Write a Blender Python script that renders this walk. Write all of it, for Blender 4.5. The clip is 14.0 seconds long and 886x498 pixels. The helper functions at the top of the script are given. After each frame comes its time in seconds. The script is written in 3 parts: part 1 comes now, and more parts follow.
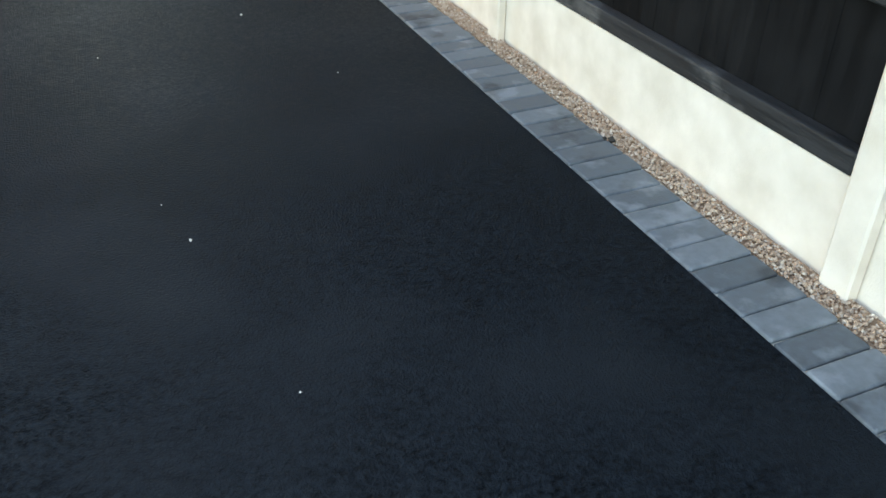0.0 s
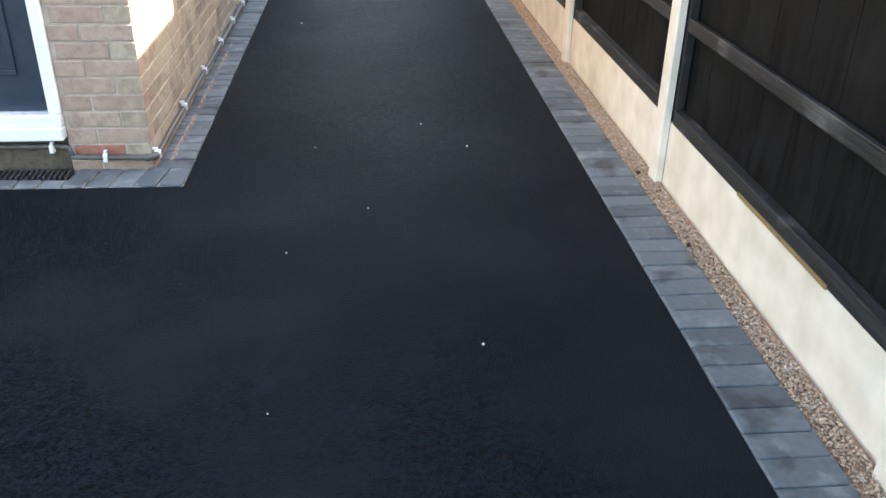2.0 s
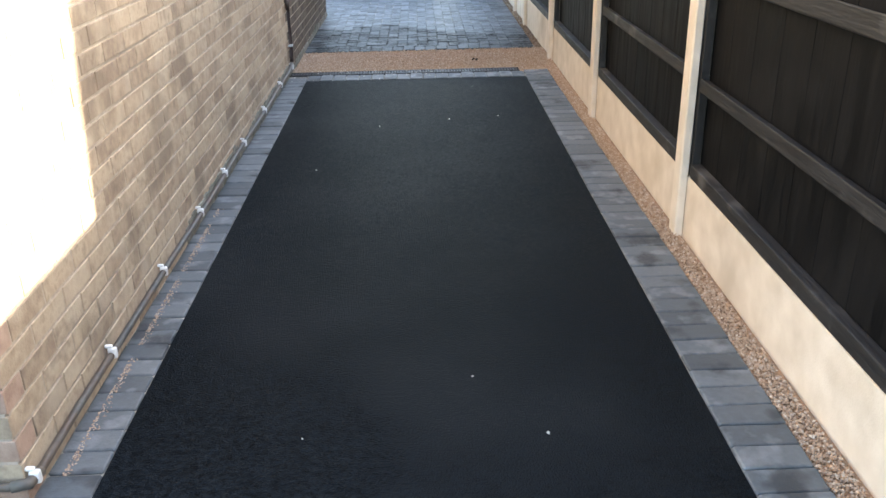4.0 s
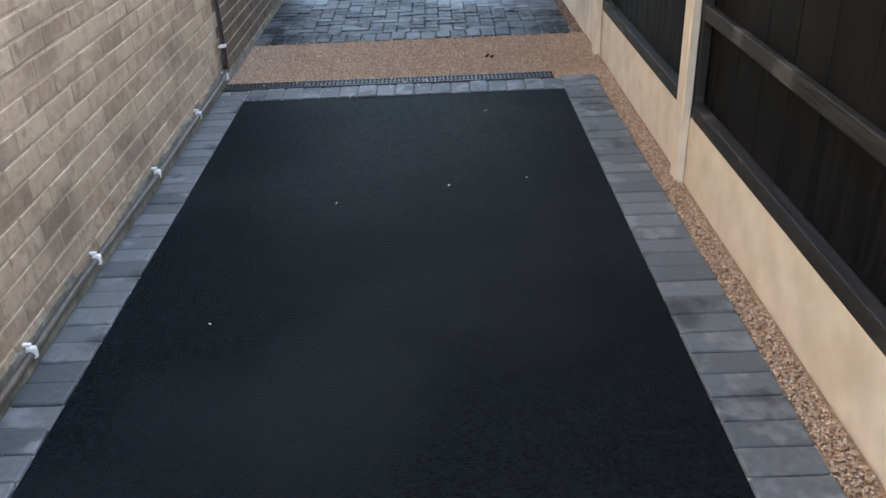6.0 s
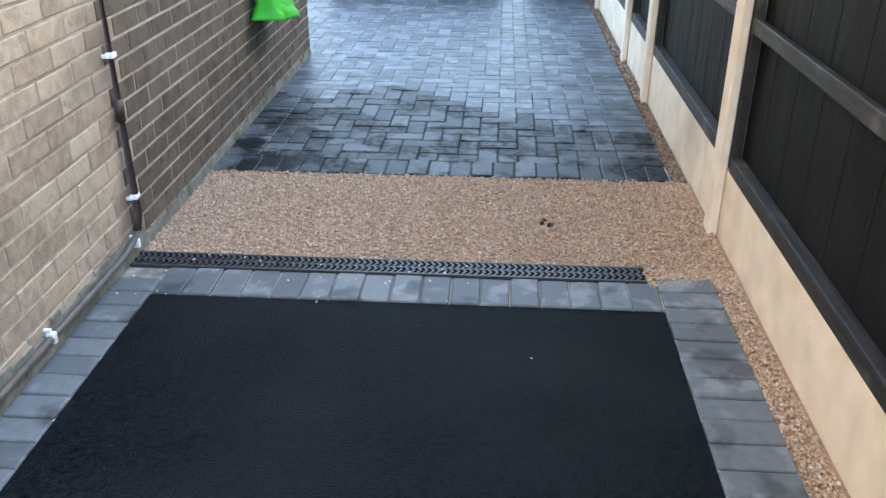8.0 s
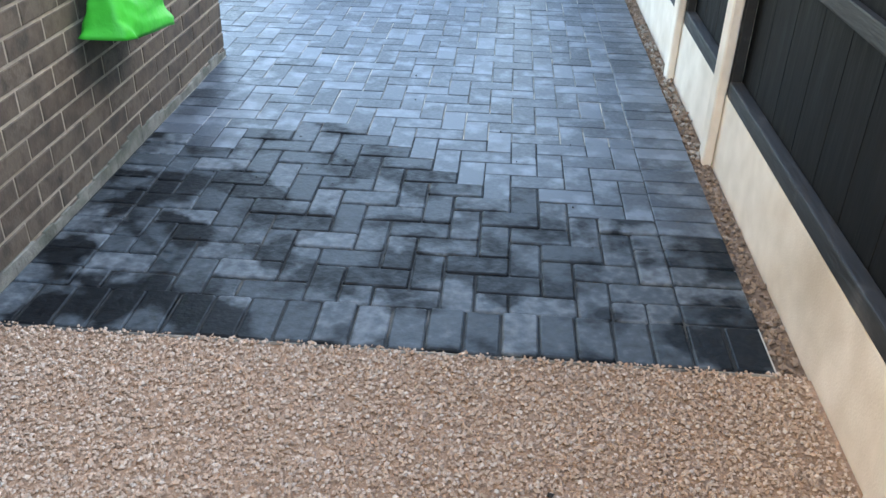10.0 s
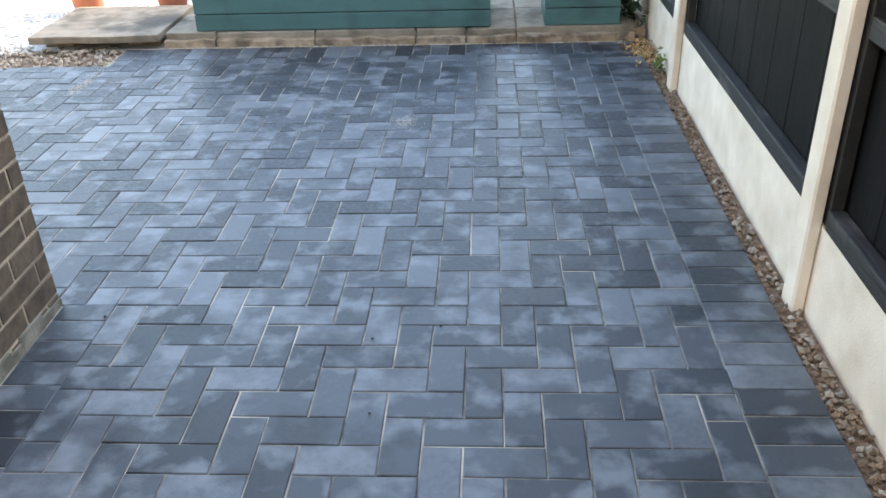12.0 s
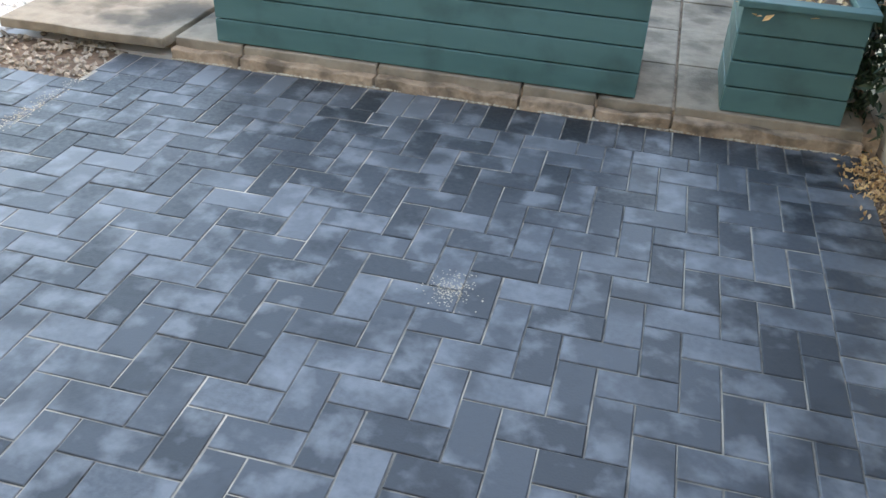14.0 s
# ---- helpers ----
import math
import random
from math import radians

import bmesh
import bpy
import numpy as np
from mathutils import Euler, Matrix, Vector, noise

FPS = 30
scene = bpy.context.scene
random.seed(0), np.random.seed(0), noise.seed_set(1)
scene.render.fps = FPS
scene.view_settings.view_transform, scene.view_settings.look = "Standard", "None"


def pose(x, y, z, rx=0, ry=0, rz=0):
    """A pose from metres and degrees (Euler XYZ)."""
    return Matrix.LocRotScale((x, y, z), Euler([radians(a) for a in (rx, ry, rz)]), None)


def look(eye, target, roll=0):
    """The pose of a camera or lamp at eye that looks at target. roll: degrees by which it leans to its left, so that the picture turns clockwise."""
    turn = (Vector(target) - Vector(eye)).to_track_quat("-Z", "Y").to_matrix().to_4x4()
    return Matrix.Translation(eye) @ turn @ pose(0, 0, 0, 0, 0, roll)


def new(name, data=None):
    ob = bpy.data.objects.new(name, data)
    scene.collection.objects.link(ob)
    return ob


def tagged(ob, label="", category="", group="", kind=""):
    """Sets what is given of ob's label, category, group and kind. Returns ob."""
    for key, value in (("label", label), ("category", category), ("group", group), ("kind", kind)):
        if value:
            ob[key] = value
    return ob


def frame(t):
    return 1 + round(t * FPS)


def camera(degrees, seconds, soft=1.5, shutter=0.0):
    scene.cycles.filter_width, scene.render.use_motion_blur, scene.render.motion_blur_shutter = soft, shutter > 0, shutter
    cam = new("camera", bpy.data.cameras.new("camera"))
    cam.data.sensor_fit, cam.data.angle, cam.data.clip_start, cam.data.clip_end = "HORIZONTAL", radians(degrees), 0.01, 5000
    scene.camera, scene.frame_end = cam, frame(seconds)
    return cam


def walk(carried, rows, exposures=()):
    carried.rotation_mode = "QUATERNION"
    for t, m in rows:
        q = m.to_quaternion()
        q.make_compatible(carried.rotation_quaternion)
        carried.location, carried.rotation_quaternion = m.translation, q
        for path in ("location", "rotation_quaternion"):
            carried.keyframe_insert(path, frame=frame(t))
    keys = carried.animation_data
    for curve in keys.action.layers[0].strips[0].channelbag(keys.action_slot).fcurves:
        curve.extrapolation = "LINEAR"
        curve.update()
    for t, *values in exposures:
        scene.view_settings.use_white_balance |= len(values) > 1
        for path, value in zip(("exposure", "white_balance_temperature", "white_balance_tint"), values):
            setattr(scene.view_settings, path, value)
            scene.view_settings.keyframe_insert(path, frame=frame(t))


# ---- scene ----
cam = camera(55.0, 14.0)
PATH = [
    (0, (0.106, -0.477, 1.261), (0.763, 1.044, 0.141), 0.4),
    (0.5, (0.146, -0.139, 1.338), (0.752, 1.431, 0.257), 2.6),
    (1, (0.358, 0.32, 1.45), (0.73, 1.967, 0.378), 0.1),
    (1.5, (0.416, 0.729, 1.502), (0.558, 2.456, 0.503), 1.4),
    (2, (0.418, 1.135, 1.497), (0.581, 2.892, 0.554), 1.1),
    (2.5, (0.486, 1.565, 1.492), (0.61, 3.328, 0.556), -0.6),
    (3, (0.406, 2.027, 1.469), (0.485, 3.791, 0.529), -0.5),
    (3.5, (0.409, 2.531, 1.502), (0.507, 4.343, 0.662), -0.0),
    (3.7, (0.464, 2.669, 1.526), (0.523, 4.499, 0.721), -0.7),
    (6, (0.691, 5.199, 1.465), (0.687, 6.961, 0.518), -2.4),
    (6.5, (0.786, 5.732, 1.484), (0.65, 7.482, 0.526), -2.4),
    (7, (0.781, 6.233, 1.543), (0.7, 7.961, 0.539), -1.4),
    (7.5, (0.753, 6.69, 1.536), (0.676, 8.465, 0.618), -0.6),
    (7.7, (0.775, 6.906, 1.5), (0.67, 8.698, 0.618), -0.2),
    (10, (0.849, 9.136, 1.386), (0.74, 10.852, 0.364), 1.6),
    (10.4, (0.789, 9.559, 1.42), (0.67, 11.326, 0.492), 0.1),
    (10.5, (0.784, 9.677, 1.42), (0.674, 11.455, 0.511), -0.1),
    (11, (0.797, 10.199, 1.426), (0.656, 11.968, 0.503), -2.7),
    (11.5, (0.772, 10.676, 1.411), (0.589, 12.419, 0.448), -2.4),
    (12, (0.783, 11.109, 1.419), (0.671, 12.844, 0.429), -2.0),
    (12.5, (0.849, 11.541, 1.445), (0.704, 13.259, 0.431), -1.4),
    (13, (0.801, 12.017, 1.423), (0.75, 13.69, 0.329), -0.5),
    (13.5, (0.84, 12.5, 1.392), (0.715, 14.139, 0.252), -0.4),
    (14, (0.787, 12.938, 1.392), (0.412, 14.556, 0.277), 2.8),
]
walk(cam, [(t, look(eye, target, roll)) for t, eye, target, roll in PATH], exposures=[
    (0.0, 3.08, 8200, 6), (0.5, 3.15, 8100, 7), (1.0, 2.35, 7900, 12), (1.5, 2.65, 7500, 12), (2.0, 2.95, 7500, 10), (3.0, 2.98, 7400, 10), (3.5, 3.0, 7500, 10),
    (6.0, 2.75, 7000, 10), (6.5, 2.72, 6950, 10), (7.0, 3.0, 6900, 8), (7.5, 3.3, 6800, 6), (10.0, 3.45, 6900, 6), (10.5, 3.3, 7400, 8), (11.5, 3.2, 7500, 8), (12.5, 3.15, 8000, 10), (14.0, 3.1, 8200, 10)])

# ---- light ----
world = bpy.data.worlds.new("world")
scene.world = world
world.use_nodes = True
wn = world.node_tree.nodes
sky = wn.new("ShaderNodeTexSky")
sky.sky_type, sky.sun_disc = "NISHITA", False
SUN_EL, SUN_AZ = 29.6, 84.0          # azimuth clockwise from +y
sky.sun_elevation, sky.sun_rotation = radians(SUN_EL), radians(SUN_AZ)
sky.air_density, sky.dust_density = 1.0, 2.0
world.node_tree.links.new(sky.outputs[0], wn["Background"].inputs[0])
wn["Background"].inputs[1].default_value = 0.15
sun = new("sun", bpy.data.lights.new("sun", "SUN"))
sun.data.energy, sun.data.angle, sun.data.color = 4.0, radians(0.5), (1.0, 0.93, 0.82)
sa, se = radians(SUN_AZ), radians(SUN_EL)
TO_SUN = Vector((math.sin(sa) * math.cos(se), math.cos(sa) * math.cos(se), math.sin(se)))
sun.matrix_world = look((20, -5, 20), Vector((20, -5, 20)) - TO_SUN)

# ---- materials ----
def material(name, colours, rough=(0.7, 0.9), scale=30.0, bump=0.2, bump_scale=200.0, spread=0.0,
             big_scale=2.0, big=None, big_amount=0.5, big_at=(0.45, 0.65), metal=0.0, bump_dist=0.002, spec=0.5, stretch=(1, 1, 1), dark=None, dark_at=(0.54, 0.62), dark_amount=0.75):
    """Base colour between two tones by fine grain and by piece, a third tone in large patches, relief by noise."""
    m = bpy.data.materials.new(name)
    m.use_nodes = True
    nt, n = m.node_tree, m.node_tree.nodes
    lk = nt.links.new
    bs = n["Principled BSDF"]
    geo = n.new("ShaderNodeNewGeometry")
    mp = n.new("ShaderNodeMapping")
    mp.inputs["Scale"].default_value = stretch
    lk(geo.outputs["Position"], mp.inputs[0])
    grain = n.new("ShaderNodeTexNoise")
    grain.inputs["Scale"].default_value, grain.inputs["Detail"].default_value = scale, 6
    lk(mp.outputs[0], grain.inputs["Vector"])
    ob = n.new("ShaderNodeObjectInfo")
    add = n.new("ShaderNodeMath"); add.operation = "ADD"
    lk(ob.outputs["Random"], add.inputs[0]); lk(geo.outputs["Random Per Island"], add.inputs[1])
    fr = n.new("ShaderNodeMath"); fr.operation = "FRACT"
    lk(add.outputs[0], fr.inputs[0])
    mixf = n.new("ShaderNodeMix")
    mixf.inputs[0].default_value = spread
    stretch_r = n.new("ShaderNodeMapRange")
    stretch_r.inputs[1].default_value, stretch_r.inputs[2].default_value = 0.3, 0.7
    lk(grain.outputs[0], stretch_r.inputs[0])
    lk(stretch_r.outputs[0], mixf.inputs[2]); lk(fr.outputs[0], mixf.inputs[3])
    ramp = n.new("ShaderNodeValToRGB")
    els = ramp.color_ramp.elements
    while len(els) < len(colours):
        els.new(0.5)
    for i, c in enumerate(colours):
        els[i].position = i / (len(colours) - 1)
        els[i].color = (*c, 1)
    lk(mixf.outputs[0], ramp.inputs[0])
    col = ramp.outputs[0]
    if big:
        bn = n.new("ShaderNodeTexNoise")
        bn.inputs["Scale"].default_value, bn.inputs["Detail"].default_value = big_scale, 5
        own = n.new("ShaderNodeVectorMath"); own.operation = "MULTIPLY_ADD"
        lk(fr.outputs[0], own.inputs[0])
        own.inputs[1].default_value = (31.0, 17.0, 11.0) if spread > 0.5 else (0.0, 0.0, 0.0)
        lk(geo.outputs["Position"], own.inputs[2])
        lk(own.outputs[0], bn.inputs["Vector"])
        mr = n.new("ShaderNodeMapRange")
        mr.inputs[1].default_value, mr.inputs[2].default_value, mr.inputs[4].default_value = big_at[0], big_at[1], big_amount
        lk(bn.outputs[0], mr.inputs[0])
        mx = n.new("ShaderNodeMix"); mx.data_type = "RGBA"
        lk(mr.outputs[0], mx.inputs[0]); lk(col, mx.inputs[6])
        mx.inputs[7].default_value = (*big, 1)
        col = mx.outputs[2]
    if dark:
        dn = n.new("ShaderNodeTexNoise")
        dn.inputs["Scale"].default_value, dn.inputs["Detail"].default_value = big_scale * 0.55, 4
        sh = n.new("ShaderNodeVectorMath"); sh.inputs[1].default_value = (17, 5, 3)
        lk(geo.outputs["Position"], sh.inputs[0]); lk(sh.outputs[0], dn.inputs["Vector"])
        dr = n.new("ShaderNodeMapRange")
        dr.inputs[1].default_value, dr.inputs[2].default_value, dr.inputs[4].default_value = dark_at[0], dark_at[1], dark_amount
        lk(dn.outputs[0], dr.inputs[0])
        md = n.new("ShaderNodeMix"); md.data_type = "RGBA"
        lk(dr.outputs[0], md.inputs[0]); lk(col, md.inputs[6])
        md.inputs[7].default_value = (*dark, 1)
        col = md.outputs[2]
    lk(col, bs.inputs["Base Color"])
    rr = n.new("ShaderNodeMapRange")
    rr.inputs[1].default_value, rr.inputs[2].default_value = 0.3, 0.7
    rr.inputs[3].default_value, rr.inputs[4].default_value = rough
    lk(grain.outputs[0], rr.inputs[0]); lk(rr.outputs[0], bs.inputs["Roughness"])
    bs.inputs["Metallic"].default_value = metal
    bs.inputs["Specular IOR Level"].default_value = spec
    if bump:
        b2 = n.new("ShaderNodeTexNoise")
        b2.inputs["Scale"].default_value, b2.inputs["Detail"].default_value = bump_scale, 4
        lk(mp.outputs[0], b2.inputs["Vector"])
        bp = n.new("ShaderNodeBump")
        bp.inputs["Strength"].default_value, bp.inputs["Distance"].default_value = bump, bump_dist
        lk(b2.outputs[0], bp.inputs["Height"]); lk(bp.outputs[0], bs.inputs["Normal"])
    return m

TARMAC = material("tarmac", [(0.0015, 0.0024, 0.0034), (0.0124, 0.0166, 0.0206)], (0.34, 0.6), 75, 1.0, 150, big=(0.0155, 0.0188, 0.0216), big_scale=1.1, big_amount=0.7, bump_dist=0.007, spec=0.022)
PAVER = material("paver", [(0.010, 0.015, 0.020), (0.026, 0.034, 0.043), (0.050, 0.062, 0.076), (0.125, 0.146, 0.168)], (0.36, 0.6), 60, 0.3, 160, 0.82, 9, (0.195, 0.222, 0.248), 0.6, (0.49, 0.66), dark=(0.008, 0.012, 0.017), dark_at=(0.53, 0.66), dark_amount=0.65, spec=0.6)
PAVER_OLD = material("paver_weathered", [(0.016, 0.021, 0.024), (0.058, 0.069, 0.077), (0.165, 0.183, 0.196)], (0.35, 0.7), 30, 0.5, 60, 0.45, 4.2, (0.0025, 0.0035, 0.0048), 0.97, (0.47, 0.55), bump_dist=0.004, spec=0.2)
EDGING = material("edging_block", [(0.050, 0.059, 0.066), (0.098, 0.113, 0.123), (0.165, 0.186, 0.199)], (0.45, 0.75), 40, 0.5, 120, 0.6, 9, (0.24, 0.26, 0.275), 0.55, (0.55, 0.66), bump_dist=0.003, dark=(0.020, 0.023, 0.026), dark_at=(0.57, 0.66), dark_amount=0.7)
JOINT_WET = material("damp_joint", [(0.003, 0.004, 0.004), (0.012, 0.013, 0.012)], (0.6, 0.95), 25, 0.6, 300, big=(0.12, 0.11, 0.09), big_scale=4, big_amount=0.6, big_at=(0.6, 0.7))
JOINT = material("joint_sand", [(0.06, 0.062, 0.06), (0.27, 0.26, 0.23)], (0.9, 1), 18, 0.6, 300, big=(0.55, 0.515, 0.43), big_scale=3.5, big_amount=0.8)
BRICK = material("brick", [(0.20, 0.147, 0.106), (0.315, 0.243, 0.174), (0.43, 0.348, 0.250), (0.235, 0.183, 0.137)], (0.75, 0.95), 28, 0.7, 120, 0.55, 4.5, (0.48, 0.41, 0.315), 0.55, (0.52, 0.7), bump_dist=0.004, dark=(0.145, 0.112, 0.083), dark_at=(0.52, 0.62), dark_amount=0.6)
BRICK_FRONT = material("pinkish_brick", [(0.235, 0.150, 0.112), (0.34, 0.235, 0.178), (0.43, 0.315, 0.242), (0.26, 0.180, 0.142)], (0.75, 0.95), 28, 0.7, 120, 0.5, 4.5, (0.36, 0.235, 0.18), 0.5, (0.5, 0.7), bump_dist=0.004)
MORTAR_FRONT = material("pinkish_mortar", [(0.40, 0.325, 0.265), (0.56, 0.465, 0.38)], (0.85, 1), 40, 0.7, 220, big=(0.30, 0.245, 0.2), big_scale=1.8, big_amount=0.6, bump_dist=0.003)
# mottled brick copy with the dimmer light of the far lane put into its colour
BRICK_SHADED = material("shaded_brick", [(0.043, 0.031, 0.022), (0.080, 0.060, 0.043), (0.122, 0.095, 0.068), (0.060, 0.046, 0.034)], (0.75, 0.95), 22, 0.7, 110, 0.4, 9, (0.028, 0.023, 0.019), 0.6, (0.50, 0.66), bump_dist=0.004, dark=(0.145, 0.116, 0.086), dark_at=(0.56, 0.68), dark_amount=0.5)
BRICK_RED = material("red_brick", [(0.30, 0.09, 0.06), (0.36, 0.2, 0.15)], (0.8, 0.95), 30, 0.7, 160, 0.4, bump_dist=0.004)
MORTAR = material("mortar", [(0.30, 0.255, 0.20), (0.48, 0.412, 0.325)], (0.85, 1), 40, 0.7, 220, big=(0.19, 0.162, 0.126), big_scale=1.8, big_amount=0.75, bump_dist=0.003)
PLINTH = material("cement_plinth", [(0.12, 0.118, 0.098), (0.27, 0.262, 0.222)], (0.85, 1), 18, 0.8, 90, big=(0.07, 0.078, 0.056), big_scale=7, big_amount=0.75, bump_dist=0.006)
CONCRETE = material("pale_concrete", [(0.64, 0.555, 0.45), (0.80, 0.715, 0.61)], (0.75, 0.95), 7, 0.5, 150, big=(0.50, 0.40, 0.27), big_scale=1.8, big_amount=0.45, big_at=(0.53, 0.75), dark=(0.33, 0.25, 0.16), dark_at=(0.62, 0.75), dark_amount=0.5, bump_dist=0.003)
FENCE_WOOD = material("black_stained_timber", [(0.0028, 0.003, 0.0034), (0.0092, 0.0093, 0.0099)], (0.5, 0.75), 30, 0.5, 90, 0.1, 3, (0.020, 0.0198, 0.0202), 0.45, (0.52, 0.72), stretch=(1, 1, 0.12), spec=0.12)
RAIL_WOOD = material("dark_rail_timber", [(0.008, 0.008, 0.0086), (0.024, 0.024, 0.025)], (0.5, 0.75), 40, 0.7, 90, 0.15, 5, (0.12, 0.115, 0.11), 0.6, (0.58, 0.70), stretch=(1, 0.1, 1), bump_dist=0.004)
BARE_WOOD = material("bare_split_timber", [(0.30, 0.20, 0.07), (0.20, 0.13, 0.06)], (0.6, 0.8), 30, 0.6, 90, stretch=(1, 0.15, 1))
GRAVEL_BED = material("gravel_bed", [(0.25, 0.155, 0.095), (0.40, 0.27, 0.18)], (0.9, 1), 140, 0.9, 200, bump_dist=0.006)
GRAVEL = material("golden_gravel", [(0.30, 0.19, 0.122), (0.41, 0.285, 0.195), (0.49, 0.365, 0.265), (0.64, 0.56, 0.47)], (0.6, 0.9), 80, 0.3, 300, 0.8, 4, (0.34, 0.225, 0.15), 0.4)
SOIL = material("soil", [(0.09, 0.06, 0.042), (0.24, 0.17, 0.12), (0.36, 0.28, 0.215)], (0.9, 1), 40, 0.9, 120, 0.6, bump_dist=0.006)
RUBBLE = material("rubble_stone", [(0.16, 0.13, 0.10), (0.30, 0.26, 0.21), (0.42, 0.38, 0.33)], (0.8, 1), 40, 0.5, 120, 0.7)
WHITE_STONE = material("white_gravel", [(0.5, 0.48, 0.46), (0.8, 0.79, 0.77)], (0.7, 0.9), 60, 0.3, 200, 0.8)
SLAB = material("sandstone_slab", [(0.20, 0.162, 0.12), (0.34, 0.29, 0.225)], (0.8, 0.95), 14, 0.8, 90, 0.3, 5, (0.10, 0.082, 0.060), 0.75, (0.5, 0.64), bump_dist=0.004, dark=(0.05, 0.045, 0.036), dark_at=(0.57, 0.68))
KERB = material("rough_concrete_edge", [(0.22, 0.155, 0.105), (0.46, 0.35, 0.25)], (0.85, 1), 20, 0.9, 70, 0.3, 8, (0.09, 0.068, 0.05), 0.75, (0.48, 0.62), bump_dist=0.010)
TEAL = material("teal_painted_timber", [(0.046, 0.122, 0.119), (0.072, 0.165, 0.162)], (0.45, 0.7), 20, 0.5, 80, 0.45, 5, (0.03, 0.072, 0.068), 0.65, (0.5, 0.68), stretch=(0.12, 1, 1))
GREEN_BAG = material("green_fabric", [(0.030, 0.38, 0.022), (0.055, 0.50, 0.04)], (0.45, 0.6), 14, 0.25, 40, bump_dist=0.01)
WHITE_PVC = material("white_plastic", [(0.78, 0.78, 0.77), (0.85, 0.85, 0.84)], (0.25, 0.4), 10, 0)
DOOR_BLUE = material("dark_blue_door_skin", [(0.016, 0.026, 0.045), (0.022, 0.034, 0.056)], (0.35, 0.5), 30, 0.15, 120)
PIPE = material("dark_pipe", [(0.045, 0.045, 0.04), (0.12, 0.115, 0.10)], (0.4, 0.6), 25, 0.2, 120, big=(0.13, 0.075, 0.045), big_scale=8, big_amount=0.45)
DOWNPIPE = material("brown_pipe", [(0.035, 0.022, 0.018), (0.06, 0.04, 0.032)], (0.4, 0.6), 20, 0.1, 120)
BLACK_PLASTIC = material("black_plastic", [(0.02, 0.02, 0.022), (0.05, 0.05, 0.053)], (0.35, 0.6), 60, 0.2, 200)
TERRACOTTA = material("terracotta", [(0.42, 0.14, 0.08), (0.52, 0.20, 0.12)], (0.7, 0.9), 20, 0.3, 120)
LEAF_DRY = material("dry_leaf", [(0.42, 0.24, 0.09), (0.60, 0.42, 0.20), (0.30, 0.15, 0.06), (0.62, 0.48, 0.30)], (0.6, 0.8), 60, 0.2, 200, 0.85)
LEAF_GREEN = material("green_leaf", [(0.07, 0.12, 0.03), (0.20, 0.26, 0.07)], (0.45, 0.65), 60, 0.2, 200, 0.7)
LEAF_DARK = material("dark_leaf", [(0.012, 0.03, 0.014), (0.03, 0.06, 0.025)], (0.4, 0.6), 60, 0.2, 200, 0.7)
CHIP = material("pale_stone_chip", [(0.55, 0.52, 0.46), (0.75, 0.72, 0.66)], (0.7, 0.9), 60, 0.2, 200, 0.6)
LEAF_CHIP = material("dark_crumb", [(0.012, 0.010, 0.008), (0.03, 0.025, 0.02)], (0.7, 0.9), 60, 0.2, 200)
GLASS = material("dark_glass", [(0.02, 0.025, 0.03), (0.03, 0.035, 0.04)], (0.05, 0.08), 5, 0)
ROOF = material("roof_tile", [(0.12, 0.06, 0.045), (0.2, 0.11, 0.08)], (0.8, 0.95), 6, 0.5, 20, bump_dist=0.02)
GRASS = material("rough_grass", [(0.04, 0.07, 0.02), (0.09, 0.12, 0.04)], (0.8, 1), 6, 0.6, 30, bump_dist=0.02)
SAND = material("kiln_sand", [(0.40, 0.36, 0.28), (0.52, 0.47, 0.38)], (0.9, 1), 60, 0.6, 300)
STEEL = material("dark_iron", [(0.02, 0.02, 0.02), (0.05, 0.05, 0.05)], (0.4, 0.6), 30, 0.2, 100, metal=0.8)

# ---- building helpers ----
rng = random.Random(7)

def finish(name, bm, mat, parent=None, label="", smooth=False):
    me = bpy.data.meshes.new(name)
    bm.to_mesh(me)
    bm.free()
    return link(name, me, mat, parent, label, smooth)

def link(name, me, mat, parent=None, label="", smooth=False):
    if not me.materials:
        me.materials.append(mat)
    if smooth:
        me.polygons.foreach_set("use_smooth", [True] * len(me.polygons))
    ob = new(name, me)
    if parent:
        ob.parent = parent
    if label:
        tagged(ob, label)
    return ob

def add_box(bm, lo, hi, bevel=0.0, m=None):
    v = bmesh.ops.create_cube(bm, size=1.0)["verts"]
    c, s = (Vector(lo) + Vector(hi)) / 2, Vector(hi) - Vector(lo)
    for p in v:
        p.co = Vector((p.co.x * s.x, p.co.y * s.y, p.co.z * s.z)) + c
    if bevel:
        es = list({e for p in v for e in p.link_edges})
        r = bmesh.ops.bevel(bm, geom=es, offset=bevel, segments=2, profile=0.6, affect="EDGES")
        v = list({p for f in r["faces"] for p in f.verts} | {p for p in v if p.is_valid})
    if m is not None:
        bmesh.ops.transform(bm, matrix=m, verts=v)
    return v

def box(name, lo, hi, mat, parent=None, bevel=0.0, label="", m=None):
    bm = bmesh.new()
    add_box(bm, lo, hi, bevel, m)
    return finish(name, bm, mat, parent, label)

